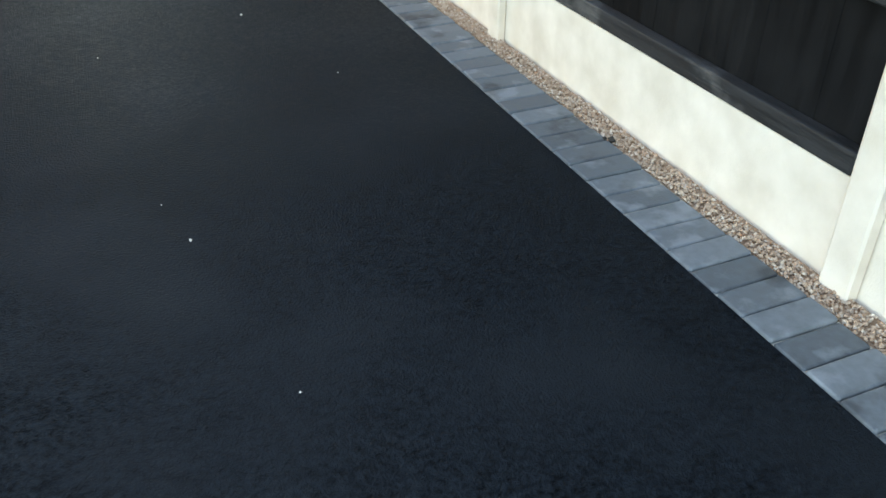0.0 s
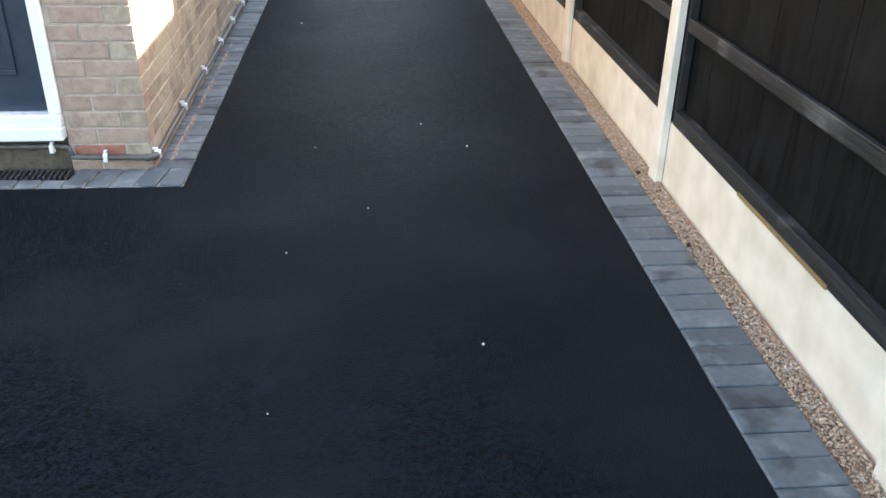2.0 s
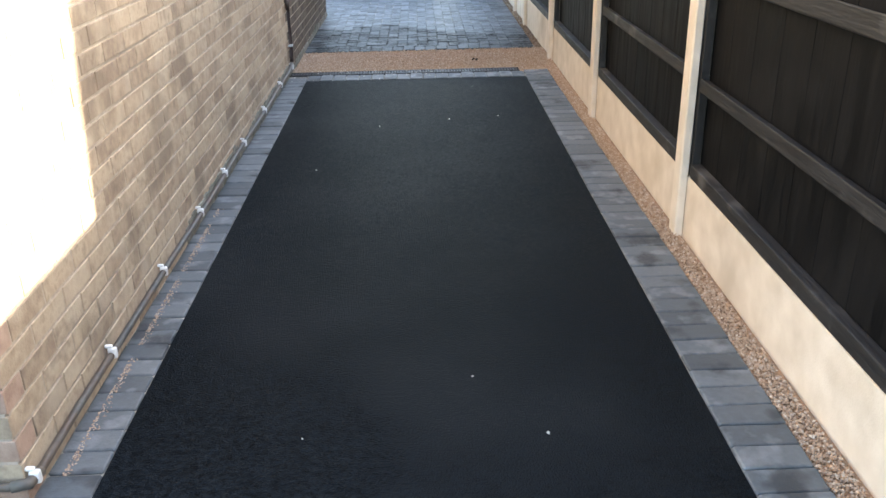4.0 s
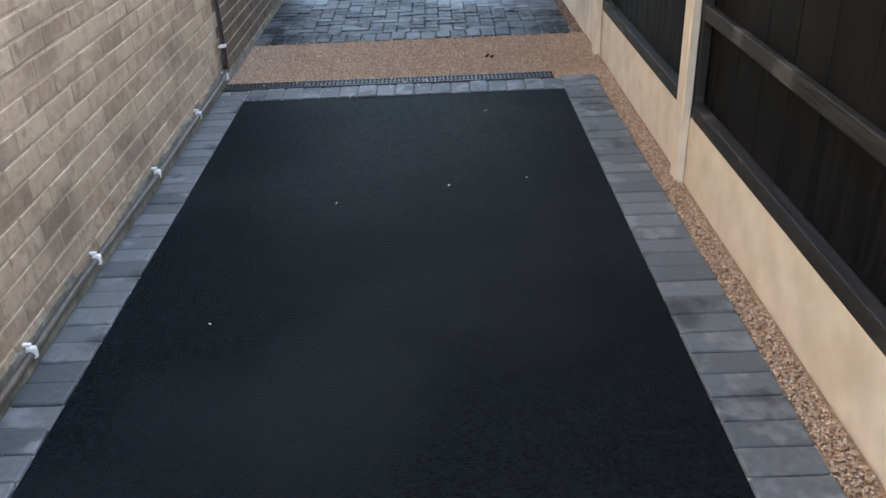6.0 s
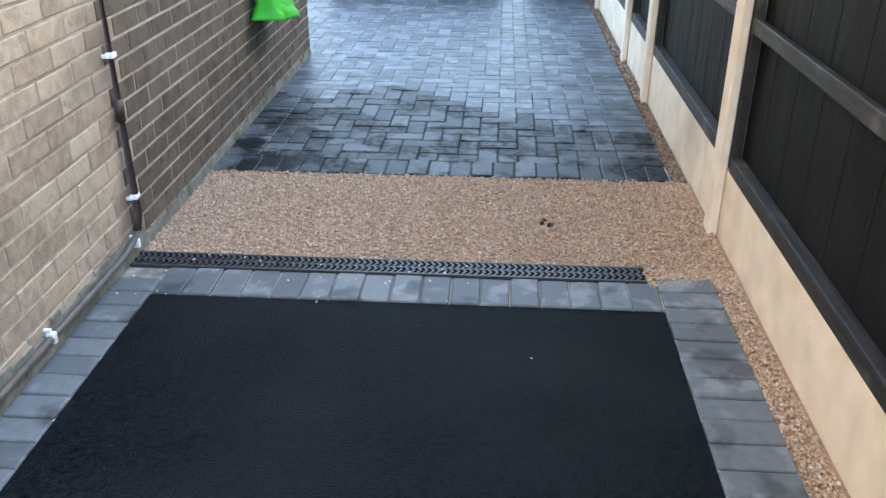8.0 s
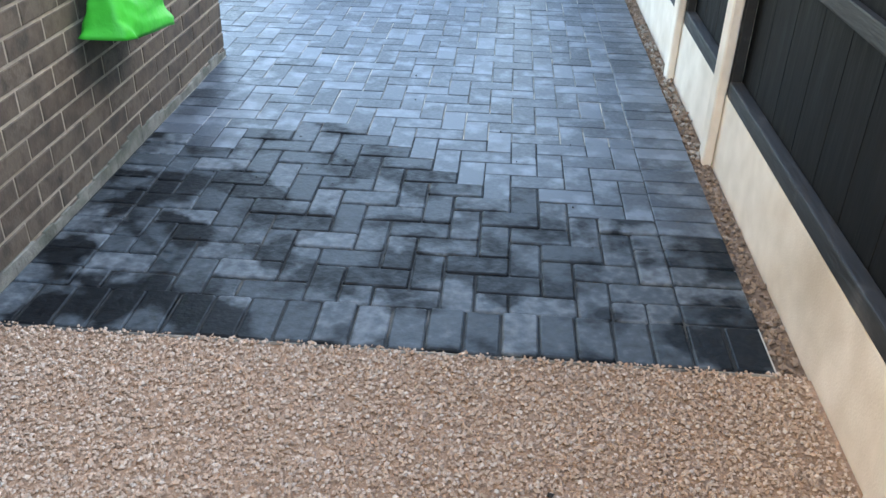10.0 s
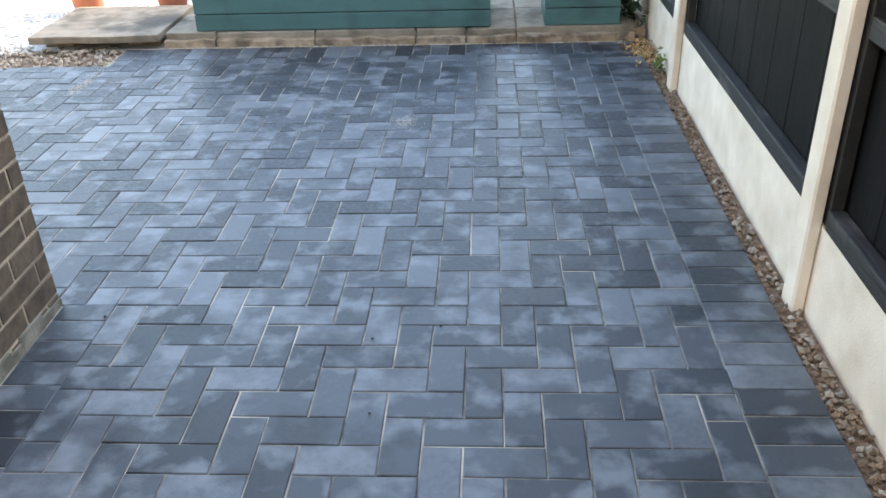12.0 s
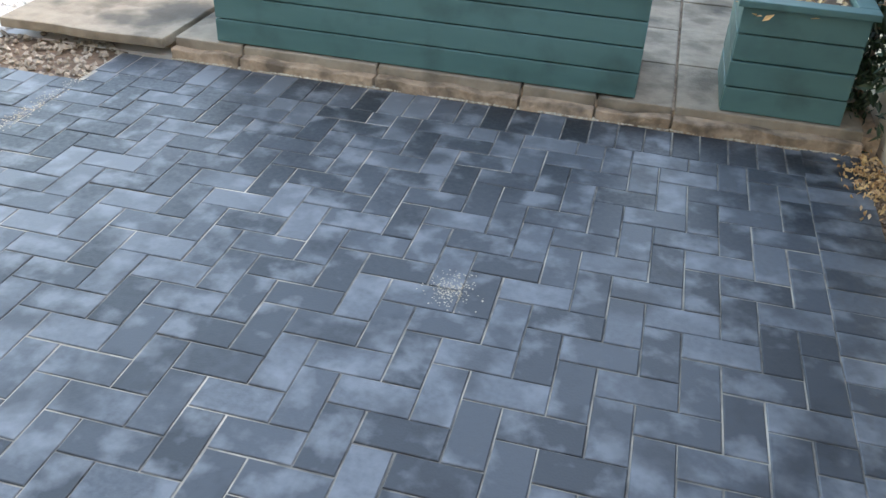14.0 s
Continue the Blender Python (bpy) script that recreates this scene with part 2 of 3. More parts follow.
def tube(name, pts, radius, mat, parent=None, label="", sides=10):
    """A round pipe along a polyline, with mitred bends."""
    bm = bmesh.new()
    P = [Vector(p) for p in pts]
    rings = []
    for i, p in enumerate(P):
        d = ((P[i] - P[i - 1]).normalized() if i else Vector()) + ((P[i + 1] - P[i]).normalized() if i < len(P) - 1 else Vector())
        q = d.normalized().to_track_quat("Z", "Y")
        rings.append([bm.verts.new(p + q @ Vector((radius * math.cos(a), radius * math.sin(a), 0))) for a in [2 * math.pi * k / sides for k in range(sides)]])
    for a, b in zip(rings, rings[1:]):
        for k in range(sides):
            bm.faces.new((a[k], a[(k + 1) % sides], b[(k + 1) % sides], b[k]))
    bm.faces.new(rings[0][::-1]); bm.faces.new(rings[-1])
    return finish(name, bm, mat, parent, label, smooth=True)

def block_data(l, w, h, c):
    """A block with its outer face in z = 0, chamfered outer edges and cut corners: verts and faces."""
    a, b, k = l / 2, w / 2, 1.0 * c if c > 0.005 else 0.0
    def outline(d, z):
        p, q = a - d, b - d
        if not k:
            return [(-p, -q, z), (p, -q, z), (p, q, z), (-p, q, z)]
        return [(-p + k, -q, z), (p - k, -q, z), (p, -q + k, z), (p, q - k, z), (p - k, q, z), (-p + k, q, z), (-p, q - k, z), (-p, -q + k, z)]
    v = outline(0, -h) + outline(0, -c) + outline(0.35 * c, -0.35 * c) + outline(c, 0)
    n = len(v) // 4
    f = [(n * r + i, n * r + (i + 1) % n, n * r + n + (i + 1) % n, n * r + n + i) for r in range(3) for i in range(n)] + [tuple(range(3 * n, 4 * n))]
    return v, f

_blocks = {}

def block_mesh(name, l, w, h, c, mat):
    key = (name, round(l, 3), round(w, 3), h, c, mat.name)
    if key not in _blocks:
        v, f = block_data(round(l, 3), round(w, 3), h, c)
        me = bpy.data.meshes.new(name)
        me.from_pydata(v, [], f)
        me.materials.append(mat)
        _blocks[key] = me
    return _blocks[key]

def lay(name, pieces, parent, mat, h=0.05, c=0.004, near=lambda p: True, jitter=0.0):
    """Pieces (pose, length, width): the near ones as parts, the rest as one joined part."""
    verts, faces = [], []
    for m, l, w in pieces:
        if jitter:
            m = m @ pose(rng.uniform(-0.001, 0.001), rng.uniform(-0.001, 0.001), rng.uniform(-jitter, jitter), rng.uniform(-0.6, 0.6), rng.uniform(-0.6, 0.6), rng.uniform(-0.5, 0.5))
        if near(m.translation):
            ob = new(name, block_mesh(name, l, w, h, c, mat))
            ob.matrix_world = m
            ob.parent = parent
        else:
            v, f = block_data(l, w, h, c)
            k = len(verts)
            verts += [tuple(m @ Vector(p)) for p in v]
            faces += [tuple(k + i for i in q) for q in f]
    if verts:
        me = bpy.data.meshes.new(name + "_rest")
        me.from_pydata(verts, [], faces)
        tagged(link(name + "_rest", me, mat, parent), kind="stuff")

def pebbles(name, places, size, mat, label, category, flat=0.7, parent=None):
    """Many small angular stones at (x, y, z), joined into one object."""
    n = len(places)
    r = np.random.default_rng(len(name) + n)
    base = np.array([(1, 0, 0), (0, 1, 0), (-1, 0, 0), (0, -1, 0), (0, 0, 1), (0, 0, -1)], float)
    tri = np.array([(0, 1, 4), (1, 2, 4), (2, 3, 4), (3, 0, 4), (1, 0, 5), (2, 1, 5), (3, 2, 5), (0, 3, 5)])
    s = size * r.uniform(0.5, 1.2, (n, 1, 1))
    v = base[None] * s * (1, 0.75, flat) * r.uniform(0.7, 1.25, (n, 6, 3))
    a = r.uniform(0, 2 * np.pi, n)
    t = r.uniform(-0.6, 0.6, n)
    x, y, z = v[..., 0].copy(), v[..., 1].copy(), v[..., 2].copy()
    x, z = x * np.cos(t)[:, None] - z * np.sin(t)[:, None], x * np.sin(t)[:, None] + z * np.cos(t)[:, None]
    v[..., 0] = x * np.cos(a)[:, None] - y * np.sin(a)[:, None]
    v[..., 1] = x * np.sin(a)[:, None] + y * np.cos(a)[:, None]
    v[..., 2] = z
    v += np.array(places)[:, None, :]
    me = bpy.data.meshes.new(name)
    me.from_pydata(v.reshape(-1, 3).tolist(), [], (tri[None] + 6 * np.arange(n)[:, None, None]).reshape(-1, 3).tolist())
    ob = link(name, me, mat, parent)
    return tagged(ob, label, category, kind="stuff")

def scatter(n, x0, x1, y0, y1, z, dz=0.004, seed=1):
    r = np.random.default_rng(seed)
    return np.stack([r.uniform(x0, x1, n), r.uniform(y0, y1, n), z + r.uniform(-dz, dz, n)], 1)

def leaf_cloud(name, n, centre, spread, size, mat, parent=None, seed=3, flat=False):
    """Small folded leaves about a centre."""
    r = random.Random(seed)
    verts, faces = [], []
    for _ in range(n):
        p = Vector([c + r.gauss(0, s) for c, s in zip(centre, spread)])
        p.z = max(p.z, 0.006 if not flat else centre[2])
        q = Euler((r.uniform(-0.5, 0.5), r.uniform(-0.5, 0.5), r.uniform(0, 6.3)) if flat else (r.uniform(-1.3, 1.3), r.uniform(-1.3, 1.3), r.uniform(0, 6.3))).to_quaternion()
        s = size * r.uniform(0.6, 1.3)
        k = len(verts)
        for d in ((-1, 0, 0), (-0.2, 0.45, 0.12), (0.9, 0, 0.05), (-0.2, -0.45, 0.12), (0.2, 0, -0.06)):
            verts.append(tuple(p + q @ (Vector(d) * s)))
        faces += [(k, k + 4, k + 1), (k + 4, k + 2, k + 1), (k, k + 3, k + 4), (k + 4, k + 3, k + 2)]
    me = bpy.data.meshes.new(name)
    me.from_pydata(verts, [], faces)
    return link(name, me, mat, parent)

# ---- plan, in metres ----
WALL_X, CORNER_Y, HOUSE_END = -0.55, 4.76, 13.26
TAR_L, TAR_R, EDGE_R = -0.387, 1.390, 1.597
TAR_END, DRAIN_0, DRAIN_1, PAVE_0, PAVE_1 = 9.75, 9.945, 10.06, 10.93, 16.0
PAVE_R = 1.62
POST_X = 1.665
POSTS = [-3.16, -1.23, 0.70, 2.63, 4.56, 6.48, 8.50, 10.44, 12.31, 13.29, 15.23, 17.16, 19.09, 21.02]

# ---- ground ----
bm = bmesh.new()
bmesh.ops.create_grid(bm, x_segments=8, y_segments=8, size=600)
bmesh.ops.translate(bm, vec=(0, 0, -0.09), verts=bm.verts)
tagged(finish("ground", bm, GRASS), "rough grass and earth reaching the horizon", "ground", kind="structure")

bm = bmesh.new()
add_box(bm, (TAR_L, CORNER_Y - 0.2, -0.08), (TAR_R, TAR_END, -0.006))
tarmac_lane = finish("tarmac_lane", bm, TARMAC)
tagged(tarmac_lane, "fresh black tarmac lane beside the house", "driveway", kind="structure")
bm = bmesh.new()
add_box(bm, (-7.0, -7.0, -0.08), (TAR_R, CORNER_Y - 0.2, -0.006))
tagged(finish("tarmac_forecourt", bm, TARMAC), "fresh black tarmac forecourt before the house", "driveway", kind="structure")

# ---- house ----
house_h = 5.0
wall_east = box("wall_east", (WALL_X - 0.3, CORNER_Y + 0.012, -0.08), (WALL_X - 0.0035, HOUSE_END, house_h), MORTAR)
tagged(wall_east, "side wall of weathered tan brick with pale mortar", "wall", kind="structure")
DX0, DX1, DOOR_H = -1.88, -0.90, 2.16
bm = bmesh.new()
add_box(bm, (DX1, CORNER_Y + 0.004, -0.08), (WALL_X - 0.302, CORNER_Y + 0.3, house_h))
add_box(bm, (WALL_X - 0.3, CORNER_Y + 0.004, -0.08), (WALL_X - 0.009, CORNER_Y + 0.0105, house_h))
add_box(bm, (-7.0, CORNER_Y + 0.004, -0.08), (DX0, CORNER_Y + 0.3, house_h))
add_box(bm, (DX0 + 0.001, CORNER_Y + 0.004, DOOR_H), (DX1 - 0.001, CORNER_Y + 0.3, house_h))
wall_south = finish("wall_south", bm, MORTAR_FRONT)
tagged(wall_south, "front wall of tan brick with a doorway", "wall", kind="structure")
tagged(box("wall_north", (-7.0, HOUSE_END - 0.3, -0.08), (WALL_X - 0.302, HOUSE_END - 0.002, house_h), MORTAR), "rear wall of the house in tan brick", "wall", kind="structure")
tagged(box("wall_west", (-7.3, CORNER_Y + 0.004, -0.08), (-7.0, HOUSE_END - 0.002, house_h), MORTAR), "far side wall of the house", "wall", kind="structure")
bm = bmesh.new()
y0, y1, x0, x1 = CORNER_Y - 0.3, HOUSE_END + 0.3, -7.6, WALL_X + 0.12
v = [bm.verts.new(p) for p in ((x0, y0, house_h), (x1, y0, house_h), (x1, y1, house_h), (x0, y1, house_h), ((x0 + x1) / 2, y0 + 3, house_h + 2.6), ((x0 + x1) / 2, y1 - 3, house_h + 2.6))]
for f in ((0, 1, 4), (1, 2, 5, 4), (2, 3, 5), (3, 0, 4, 5), (3, 2, 1, 0)):
    bm.faces.new([v[i] for i in f])
tagged(finish("roof", bm, ROOF), "hipped tiled roof of the house", "roof", kind="structure")

# door set back in the front wall
door = tagged(new("door_1"), "dark blue panelled door in a white plastic frame", "door", kind="structure")
bm = bmesh.new()
for lo, hi in (((DX1 - 0.055, CORNER_Y - 0.012, 0.26), (DX1 - 0.002, CORNER_Y + 0.09, DOOR_H - 0.002)), ((DX0 + 0.002, CORNER_Y - 0.012, 0.26), (DX0 + 0.055, CORNER_Y + 0.09, DOOR_H - 0.002)),
               ((DX0 + 0.055, CORNER_Y - 0.012, DOOR_H - 0.06), (DX1 - 0.055, CORNER_Y + 0.09, DOOR_H - 0.002))):
    add_box(bm, lo, hi, 0.006)
finish("door_frame", bm, WHITE_PVC, door, "white plastic door frame")
bm = bmesh.new()
add_box(bm, (DX0 + 0.002, CORNER_Y - 0.045, 0.148), (DX1 - 0.002, CORNER_Y + 0.10, 0.205), 0.008)
add_box(bm, (DX0 + 0.002, CORNER_Y - 0.03, 0.2055), (DX1 - 0.002, CORNER_Y + 0.10, 0.258), 0.008)
finish("door_sill", bm, WHITE_PVC, door, "stepped white plastic sill")
leaf = box("door_leaf", (DX0 + 0.058, CORNER_Y + 0.03, 0.262), (DX1 - 0.058, CORNER_Y + 0.075, DOOR_H - 0.064), DOOR_BLUE, door, 0.004)
for zz in ((0.42, 1.0), (1.15, 1.95)):
    for xx in ((DX0 + 0.16, (DX0 + DX1) / 2 - 0.05), ((DX0 + DX1) / 2 + 0.05, DX1 - 0.16)):
        bm = bmesh.new()
        for lo, hi in (((xx[0], zz[0]), (xx[1], zz[0] + 0.025)), ((xx[0], zz[1] - 0.025), (xx[1], zz[1])), ((xx[0], zz[0] + 0.025), (xx[0] + 0.025, zz[1] - 0.025)), ((xx[1] - 0.025, zz[0] + 0.025), (xx[1], zz[1] - 0.025))):
            add_box(bm, (lo[0], CORNER_Y + 0.018, lo[1]), (hi[0], CORNER_Y + 0.029, hi[1]), 0.004)
        add_box(bm, (xx[0] + 0.06, CORNER_Y + 0.022, zz[0] + 0.06), (xx[1] - 0.06, CORNER_Y + 0.0295, zz[1] - 0.06), 0.003)
        finish("door_panel", bm, DOOR_BLUE, leaf)
tagged(box("threshold", (DX0 + 0.002, CORNER_Y + 0.02, -0.08), (DX1 - 0.002, CORNER_Y + 0.3, 0.146), BRICK_SHADED), "dark cement under the door sill", "threshold", kind="structure")

# cement plinth along the foot of the side wall
bm = bmesh.new()
for i in range(110):
    ya, yb = 6.5 + i * (HOUSE_END - 6.5) / 110, 6.5 + (i + 1) * (HOUSE_END - 6.5) / 110
    top = (0.082 if ya < 10.1 else 0.042) + (0.06 if ya < 10.1 else 0.035) * noise.noise(Vector((0, ya * 1.7, 3))) + 0.03 * noise.noise(Vector((0, ya * 9, 3)))
    add_box(bm, (WALL_X - 0.02, ya, -0.06), (WALL_X + 0.007 + 0.004 * noise.noise(Vector((5, ya * 6, 0))), yb + 0.0005, max(0.012, top)))
tagged(finish("plinth", bm, PLINTH), "rough grey cement fillet along the wall foot", "plinth", kind="structure")

# ---- fence ----
PANEL_X = 1.735
def fence_post(y, mat):
    bm = bmesh.new()
    x0, x1, h = POST_X, POST_X + 0.11, 1.80
    prof = [(x0 + 0.006, -0.048), (x0, -0.040), (x0, 0.040), (x0 + 0.006, 0.048), (x0 + 0.033, 0.050), (x0 + 0.036, 0.028), (x0 + 0.080, 0.028), (x0 + 0.083, 0.050), (x1, 0.048), (x1, -0.048), (x0 + 0.083, -0.050), (x0 + 0.080, -0.028), (x0 + 0.036, -0.028), (x0 + 0.033, -0.050)]
    lo = [bm.verts.new((a, y + b, -0.3)) for a, b in prof]
    hi = [bm.verts.new((a, y + b, h)) for a, b in prof]
    n = len(prof)
    for i in range(n):
        bm.faces.new((lo[(i + 1) % n], lo[i], hi[i], hi[(i + 1) % n]))
    bm.faces.new(hi[::-1]); bm.faces.new(lo)
    bmesh.ops.recalc_face_normals(bm, faces=bm.faces)
    ob = finish("fence_post", bm, mat)
    return tagged(ob, "pale slotted concrete fence post set in gravel", "fence post", "posts along the fence")

for y in POSTS:
    fence_post(y, CONCRETE)

BOARD_TOP = 0.272
for k, (a, b) in enumerate(zip(POSTS, POSTS[1:])):
    ya, yb = a + 0.031, b - 0.031
    gb = box("gravel_board", (POST_X + 0.037, ya, -0.12), (POST_X + 0.079, yb, BOARD_TOP), CONCRETE, bevel=0.006)
    tagged(gb, "stained pale concrete gravel board under the fence", "gravel board", "boards under the fence")
    panel = tagged(new("timber_fence"), "black-stained timber fence panel with horizontal rails", "fence panel", "panels along the fence")
    up = 0.135 if k >= 6 else (-0.015 if k == 4 else 0.0)
    for z0, z1 in ((BOARD_TOP + 0.002, BOARD_TOP + 0.062), (0.670 + up, 0.728 + up), (1.12 + up, 1.19 + up), (1.72, 1.79)):
        bm = bmesh.new()
        add_box(bm, (POST_X + 0.034 if z0 < 0.3 else POST_X + 0.040, ya + 0.042, z0), (PANEL_X + 0.012, yb - 0.042, z1), 0.006)
        for p in bm.verts:
            p.co.z += 0.006 * noise.noise(Vector((z0 * 7, p.co.y * 1.2 + k, 1))) + (-0.012 * max(0, p.co.x - PANEL_X + 0.03) / 0.04 if z0 > 0.3 else 0)
        finish("rail", bm, RAIL_WOOD, panel)
    n = max(3, round((yb - ya) / 0.115))
    w = (yb - ya - 0.004) / n
    for i in range(n):
        y = ya + 0.002 + i * w
        bm = bmesh.new()
        d = 0.0012 * (i % 2)
        add_box(bm, (PANEL_X + 0.013 + d, y - (0.006 if i % 2 and i else 0), BOARD_TOP + 0.004 + rng.uniform(0, 0.004)), (PANEL_X + 0.024 + d, y + w + (0.006 if i % 2 and i < n - 1 else 0), 1.80), 0.0007)
        finish("board", bm, FENCE_WOOD, panel)
    for y in (ya + 0.0205, yb - 0.0205):
        box("end_batten", (POST_X + 0.042, y - 0.02, BOARD_TOP + 0.004), (POST_X + 0.077, y + 0.02, 1.79), RAIL_WOOD, panel, 0.002)
    if k == 3:
        box("split_strip", (POST_X + 0.026, ya + 0.45, BOARD_TOP + 0.001), (POST_X + 0.033, ya + 1.1, BOARD_TOP + 0.016), BARE_WOOD, panel, 0.003, "yellowed bare split timber")

# neighbouring house beyond the fence, whose wall shades the lane
nb = tagged(new("neighbour_house"), "plain brick house standing beyond the fence", "house")
box("wall", (3.9, 6.25, -0.08), (10.5, 17.3, 4.4), BRICK, nb)
bm = bmesh.new()
v = [bm.verts.new(p) for p in ((3.9, 6.25, 4.4), (10.7, 6.25, 4.4), (10.7, 17.4, 4.4), (3.9, 17.4, 4.4), (7.2, 8.5, 6.4), (7.2, 14.9, 6.4))]
for f in ((0, 1, 4), (1, 2, 5, 4), (2, 3, 5), (3, 0, 4, 5), (3, 2, 1, 0)):
    bm.faces.new([v[i] for i in f])
finish("roof", bm, ROOF, nb)

# ---- pipes on the house ----
pz, px = 0.062, WALL_X + 0.022
pipe = tagged(new("wall_pipe"), "grey pipe clipped along the foot of the brick wall", "pipe")
tube("pipe_run", [(px, 10.02, pz + 0.03), (px, 9.9, pz)] + [(px + 0.003 * math.sin(i * 1.3), 9.6 - i * 0.5, pz + 0.004 * math.sin(i * 2.1)) for i in range(10)] + [(px, CORNER_Y + 0.03, pz - 0.004), (px - 0.012, CORNER_Y - 0.014, pz - 0.004), (px - 0.06, CORNER_Y - 0.024, pz - 0.003), (-0.72, CORNER_Y - 0.024, pz), (-0.89, CORNER_Y - 0.024, pz + 0.005)], 0.0125, PIPE, pipe)
tube("front_run", [(-0.885, CORNER_Y - 0.022, pz + 0.004), (-0.90, CORNER_Y - 0.01, pz + 0.045), (-0.95, CORNER_Y - 0.008, pz + 0.05), (-1.9, CORNER_Y - 0.008, pz + 0.05), (-3.0, CORNER_Y - 0.02, pz + 0.05)], 0.012, PIPE, pipe)
tube("elbow", [(px, CORNER_Y + 0.045, pz - 0.004), (px - 0.008, CORNER_Y - 0.01, pz - 0.004), (px - 0.05, CORNER_Y - 0.023, pz - 0.004)], 0.0165, PIPE, pipe)
def clip(p, axis, parent):
    """A white saddle clip round a pipe; axis: 'y' or 'x' along the wall, 'z' upright."""
    bm = bmesh.new()
    add_box(bm, (-0.013, -0.010, -0.019), (0.016, 0.010, 0.019), 0.006)
    add_box(bm, (-0.021, -0.007, 0.0195), (0.004, 0.007, 0.030), 0.004)
    m = {"y": pose(*p), "x": pose(*p, 0, 0, -90), "z": pose(*p, 90, 0, 0)}[axis]
    bmesh.ops.transform(bm, matrix=m, verts=bm.verts)
    return finish("clip", bm, WHITE_PVC, parent, "white plastic pipe clip")
for y in (5.41, 6.05, 6.70, 7.27, 7.83, 8.59, 9.34, 10.0):
    clip((px, y, pz + 0.004), "y", pipe)
clip((px - 0.002, CORNER_Y + 0.015, pz), "y", pipe)
for x in (-0.745, -0.965):
    clip((x, CORNER_Y - 0.022, pz + (0.045 if x < -0.9 else 0)), "x", pipe)
down = tagged(new("downpipe"), "thin dark brown pipe running up the brick wall", "pipe")
tube("pipe_run", [(px, 10.03, pz + 0.04), (px, 10.055, 0.16), (px, 10.05, 2.6)], 0.0155, DOWNPIPE, down)
tube("coupling", [(px, 10.0525, 0.52), (px, 10.0515, 0.60)], 0.0175, DOWNPIPE, down)
for z in (0.232, 0.756, 1.3, 1.9, 2.4):
    clip((px, 10.054, z), "z", down)

# ---- drain across the lane ----
drain = tagged(new("drain_channel"), "black plastic drain channel with a wavy slotted grating", "drain")
bm = bmesh.new()
add_box(bm, (WALL_X + 0.008, DRAIN_0 + 0.002, -0.09), (1.36, DRAIN_0 + 0.012, 0.004), 0.002)
add_box(bm, (WALL_X + 0.008, DRAIN_1 - 0.012, -0.09), (1.36, DRAIN_1 - 0.002, 0.004), 0.002)
add_box(bm, (WALL_X + 0.008, DRAIN_0 + 0.012, -0.09), (1.36, DRAIN_1 - 0.012, -0.075))
add_box(bm, (WALL_X + 0.008, (DRAIN_0 + DRAIN_1) / 2 - 0.004, -0.03), (1.36, (DRAIN_0 + DRAIN_1) / 2 + 0.004, 0.001))
finish("channel", bm, BLACK_PLASTIC, drain)
bm = bmesh.new()
ys = [DRAIN_0 + 0.0125, DRAIN_0 + 0.035, (DRAIN_0 + DRAIN_1) / 2, DRAIN_1 - 0.035, DRAIN_1 - 0.0125]
xs = [0, 0.014, 0.0, 0.014, 0]
prev = None
for y, x in zip(ys, xs):
    ring = [bm.verts.new((x + dx, y, z)) for dx, z in ((-0.005, -0.02), (0.005, -0.02), (0.005, 0.003), (-0.005, 0.003))]
    if prev:
        for i in range(4):
            bm.faces.new((prev[i], prev[(i + 1) % 4], ring[(i + 1) % 4], ring[i]))
    prev = ring
bmesh.ops.recalc_face_normals(bm, faces=bm.faces)
slat_me = bpy.data.meshes.new("slat")
bm.to_mesh(slat_me); bm.free()
slat_me.materials.append(BLACK_PLASTIC)
x = WALL_X + 0.02
while x < 1.34:
    s = new("slat", slat_me)
    s.location, s.parent = (x, 0, 0), drain
    x += 0.0235

front_drain = tagged(new("threshold_drain"), "black plastic drain channel below the door sill", "drain")
box("channel", (-3.0, CORNER_Y - 0.104, -0.08), (-0.887, CORNER_Y - 0.006, -0.02), BLACK_PLASTIC, front_drain)
x = -2.2
while x < -0.9:
    box("slat", (x, CORNER_Y - 0.102, -0.019), (x + 0.011, CORNER_Y - 0.008, 0.006), BLACK_PLASTIC, front_drain, 0.002)
    x += 0.023

# ---- gravel, soil ----
tagged(box("gravel_bed", (WALL_X + 0.001, DRAIN_1 + 0.001, -0.085), (1.70, PAVE_0 - 0.001, -0.012), GRAVEL_BED), "golden gravel bed under the stones", "gravel", kind="structure")
tagged(box("gravel_verge", (EDGE_R + 0.001, -7.0, -0.085), (1.70, DRAIN_1, -0.014), GRAVEL_BED), "narrow golden gravel verge along the fence", "gravel", kind="structure")
pebbles("gravel_stones", np.concatenate([scatter(30000, WALL_X + 0.012, 1.685, DRAIN_1, PAVE_0 + 0.012, -0.006, 0.006, 1), scatter(1400, 1.36, 1.69, DRAIN_0 - 0.03, DRAIN_1, -0.006, 0.006, 8), scatter(17000, EDGE_R + 0.002, 1.685, -0.6, DRAIN_1, -0.007, 0.006, 2)]), 0.0074, GRAVEL, "loose golden brown gravel chippings", "gravel")
tagged(box("soil_strip", (PAVE_R - 0.004, PAVE_0, -0.085), (1.70, PAVE_1 + 1.2, -0.022), SOIL), "bare crumbly soil along the fence", "soil", kind="structure")
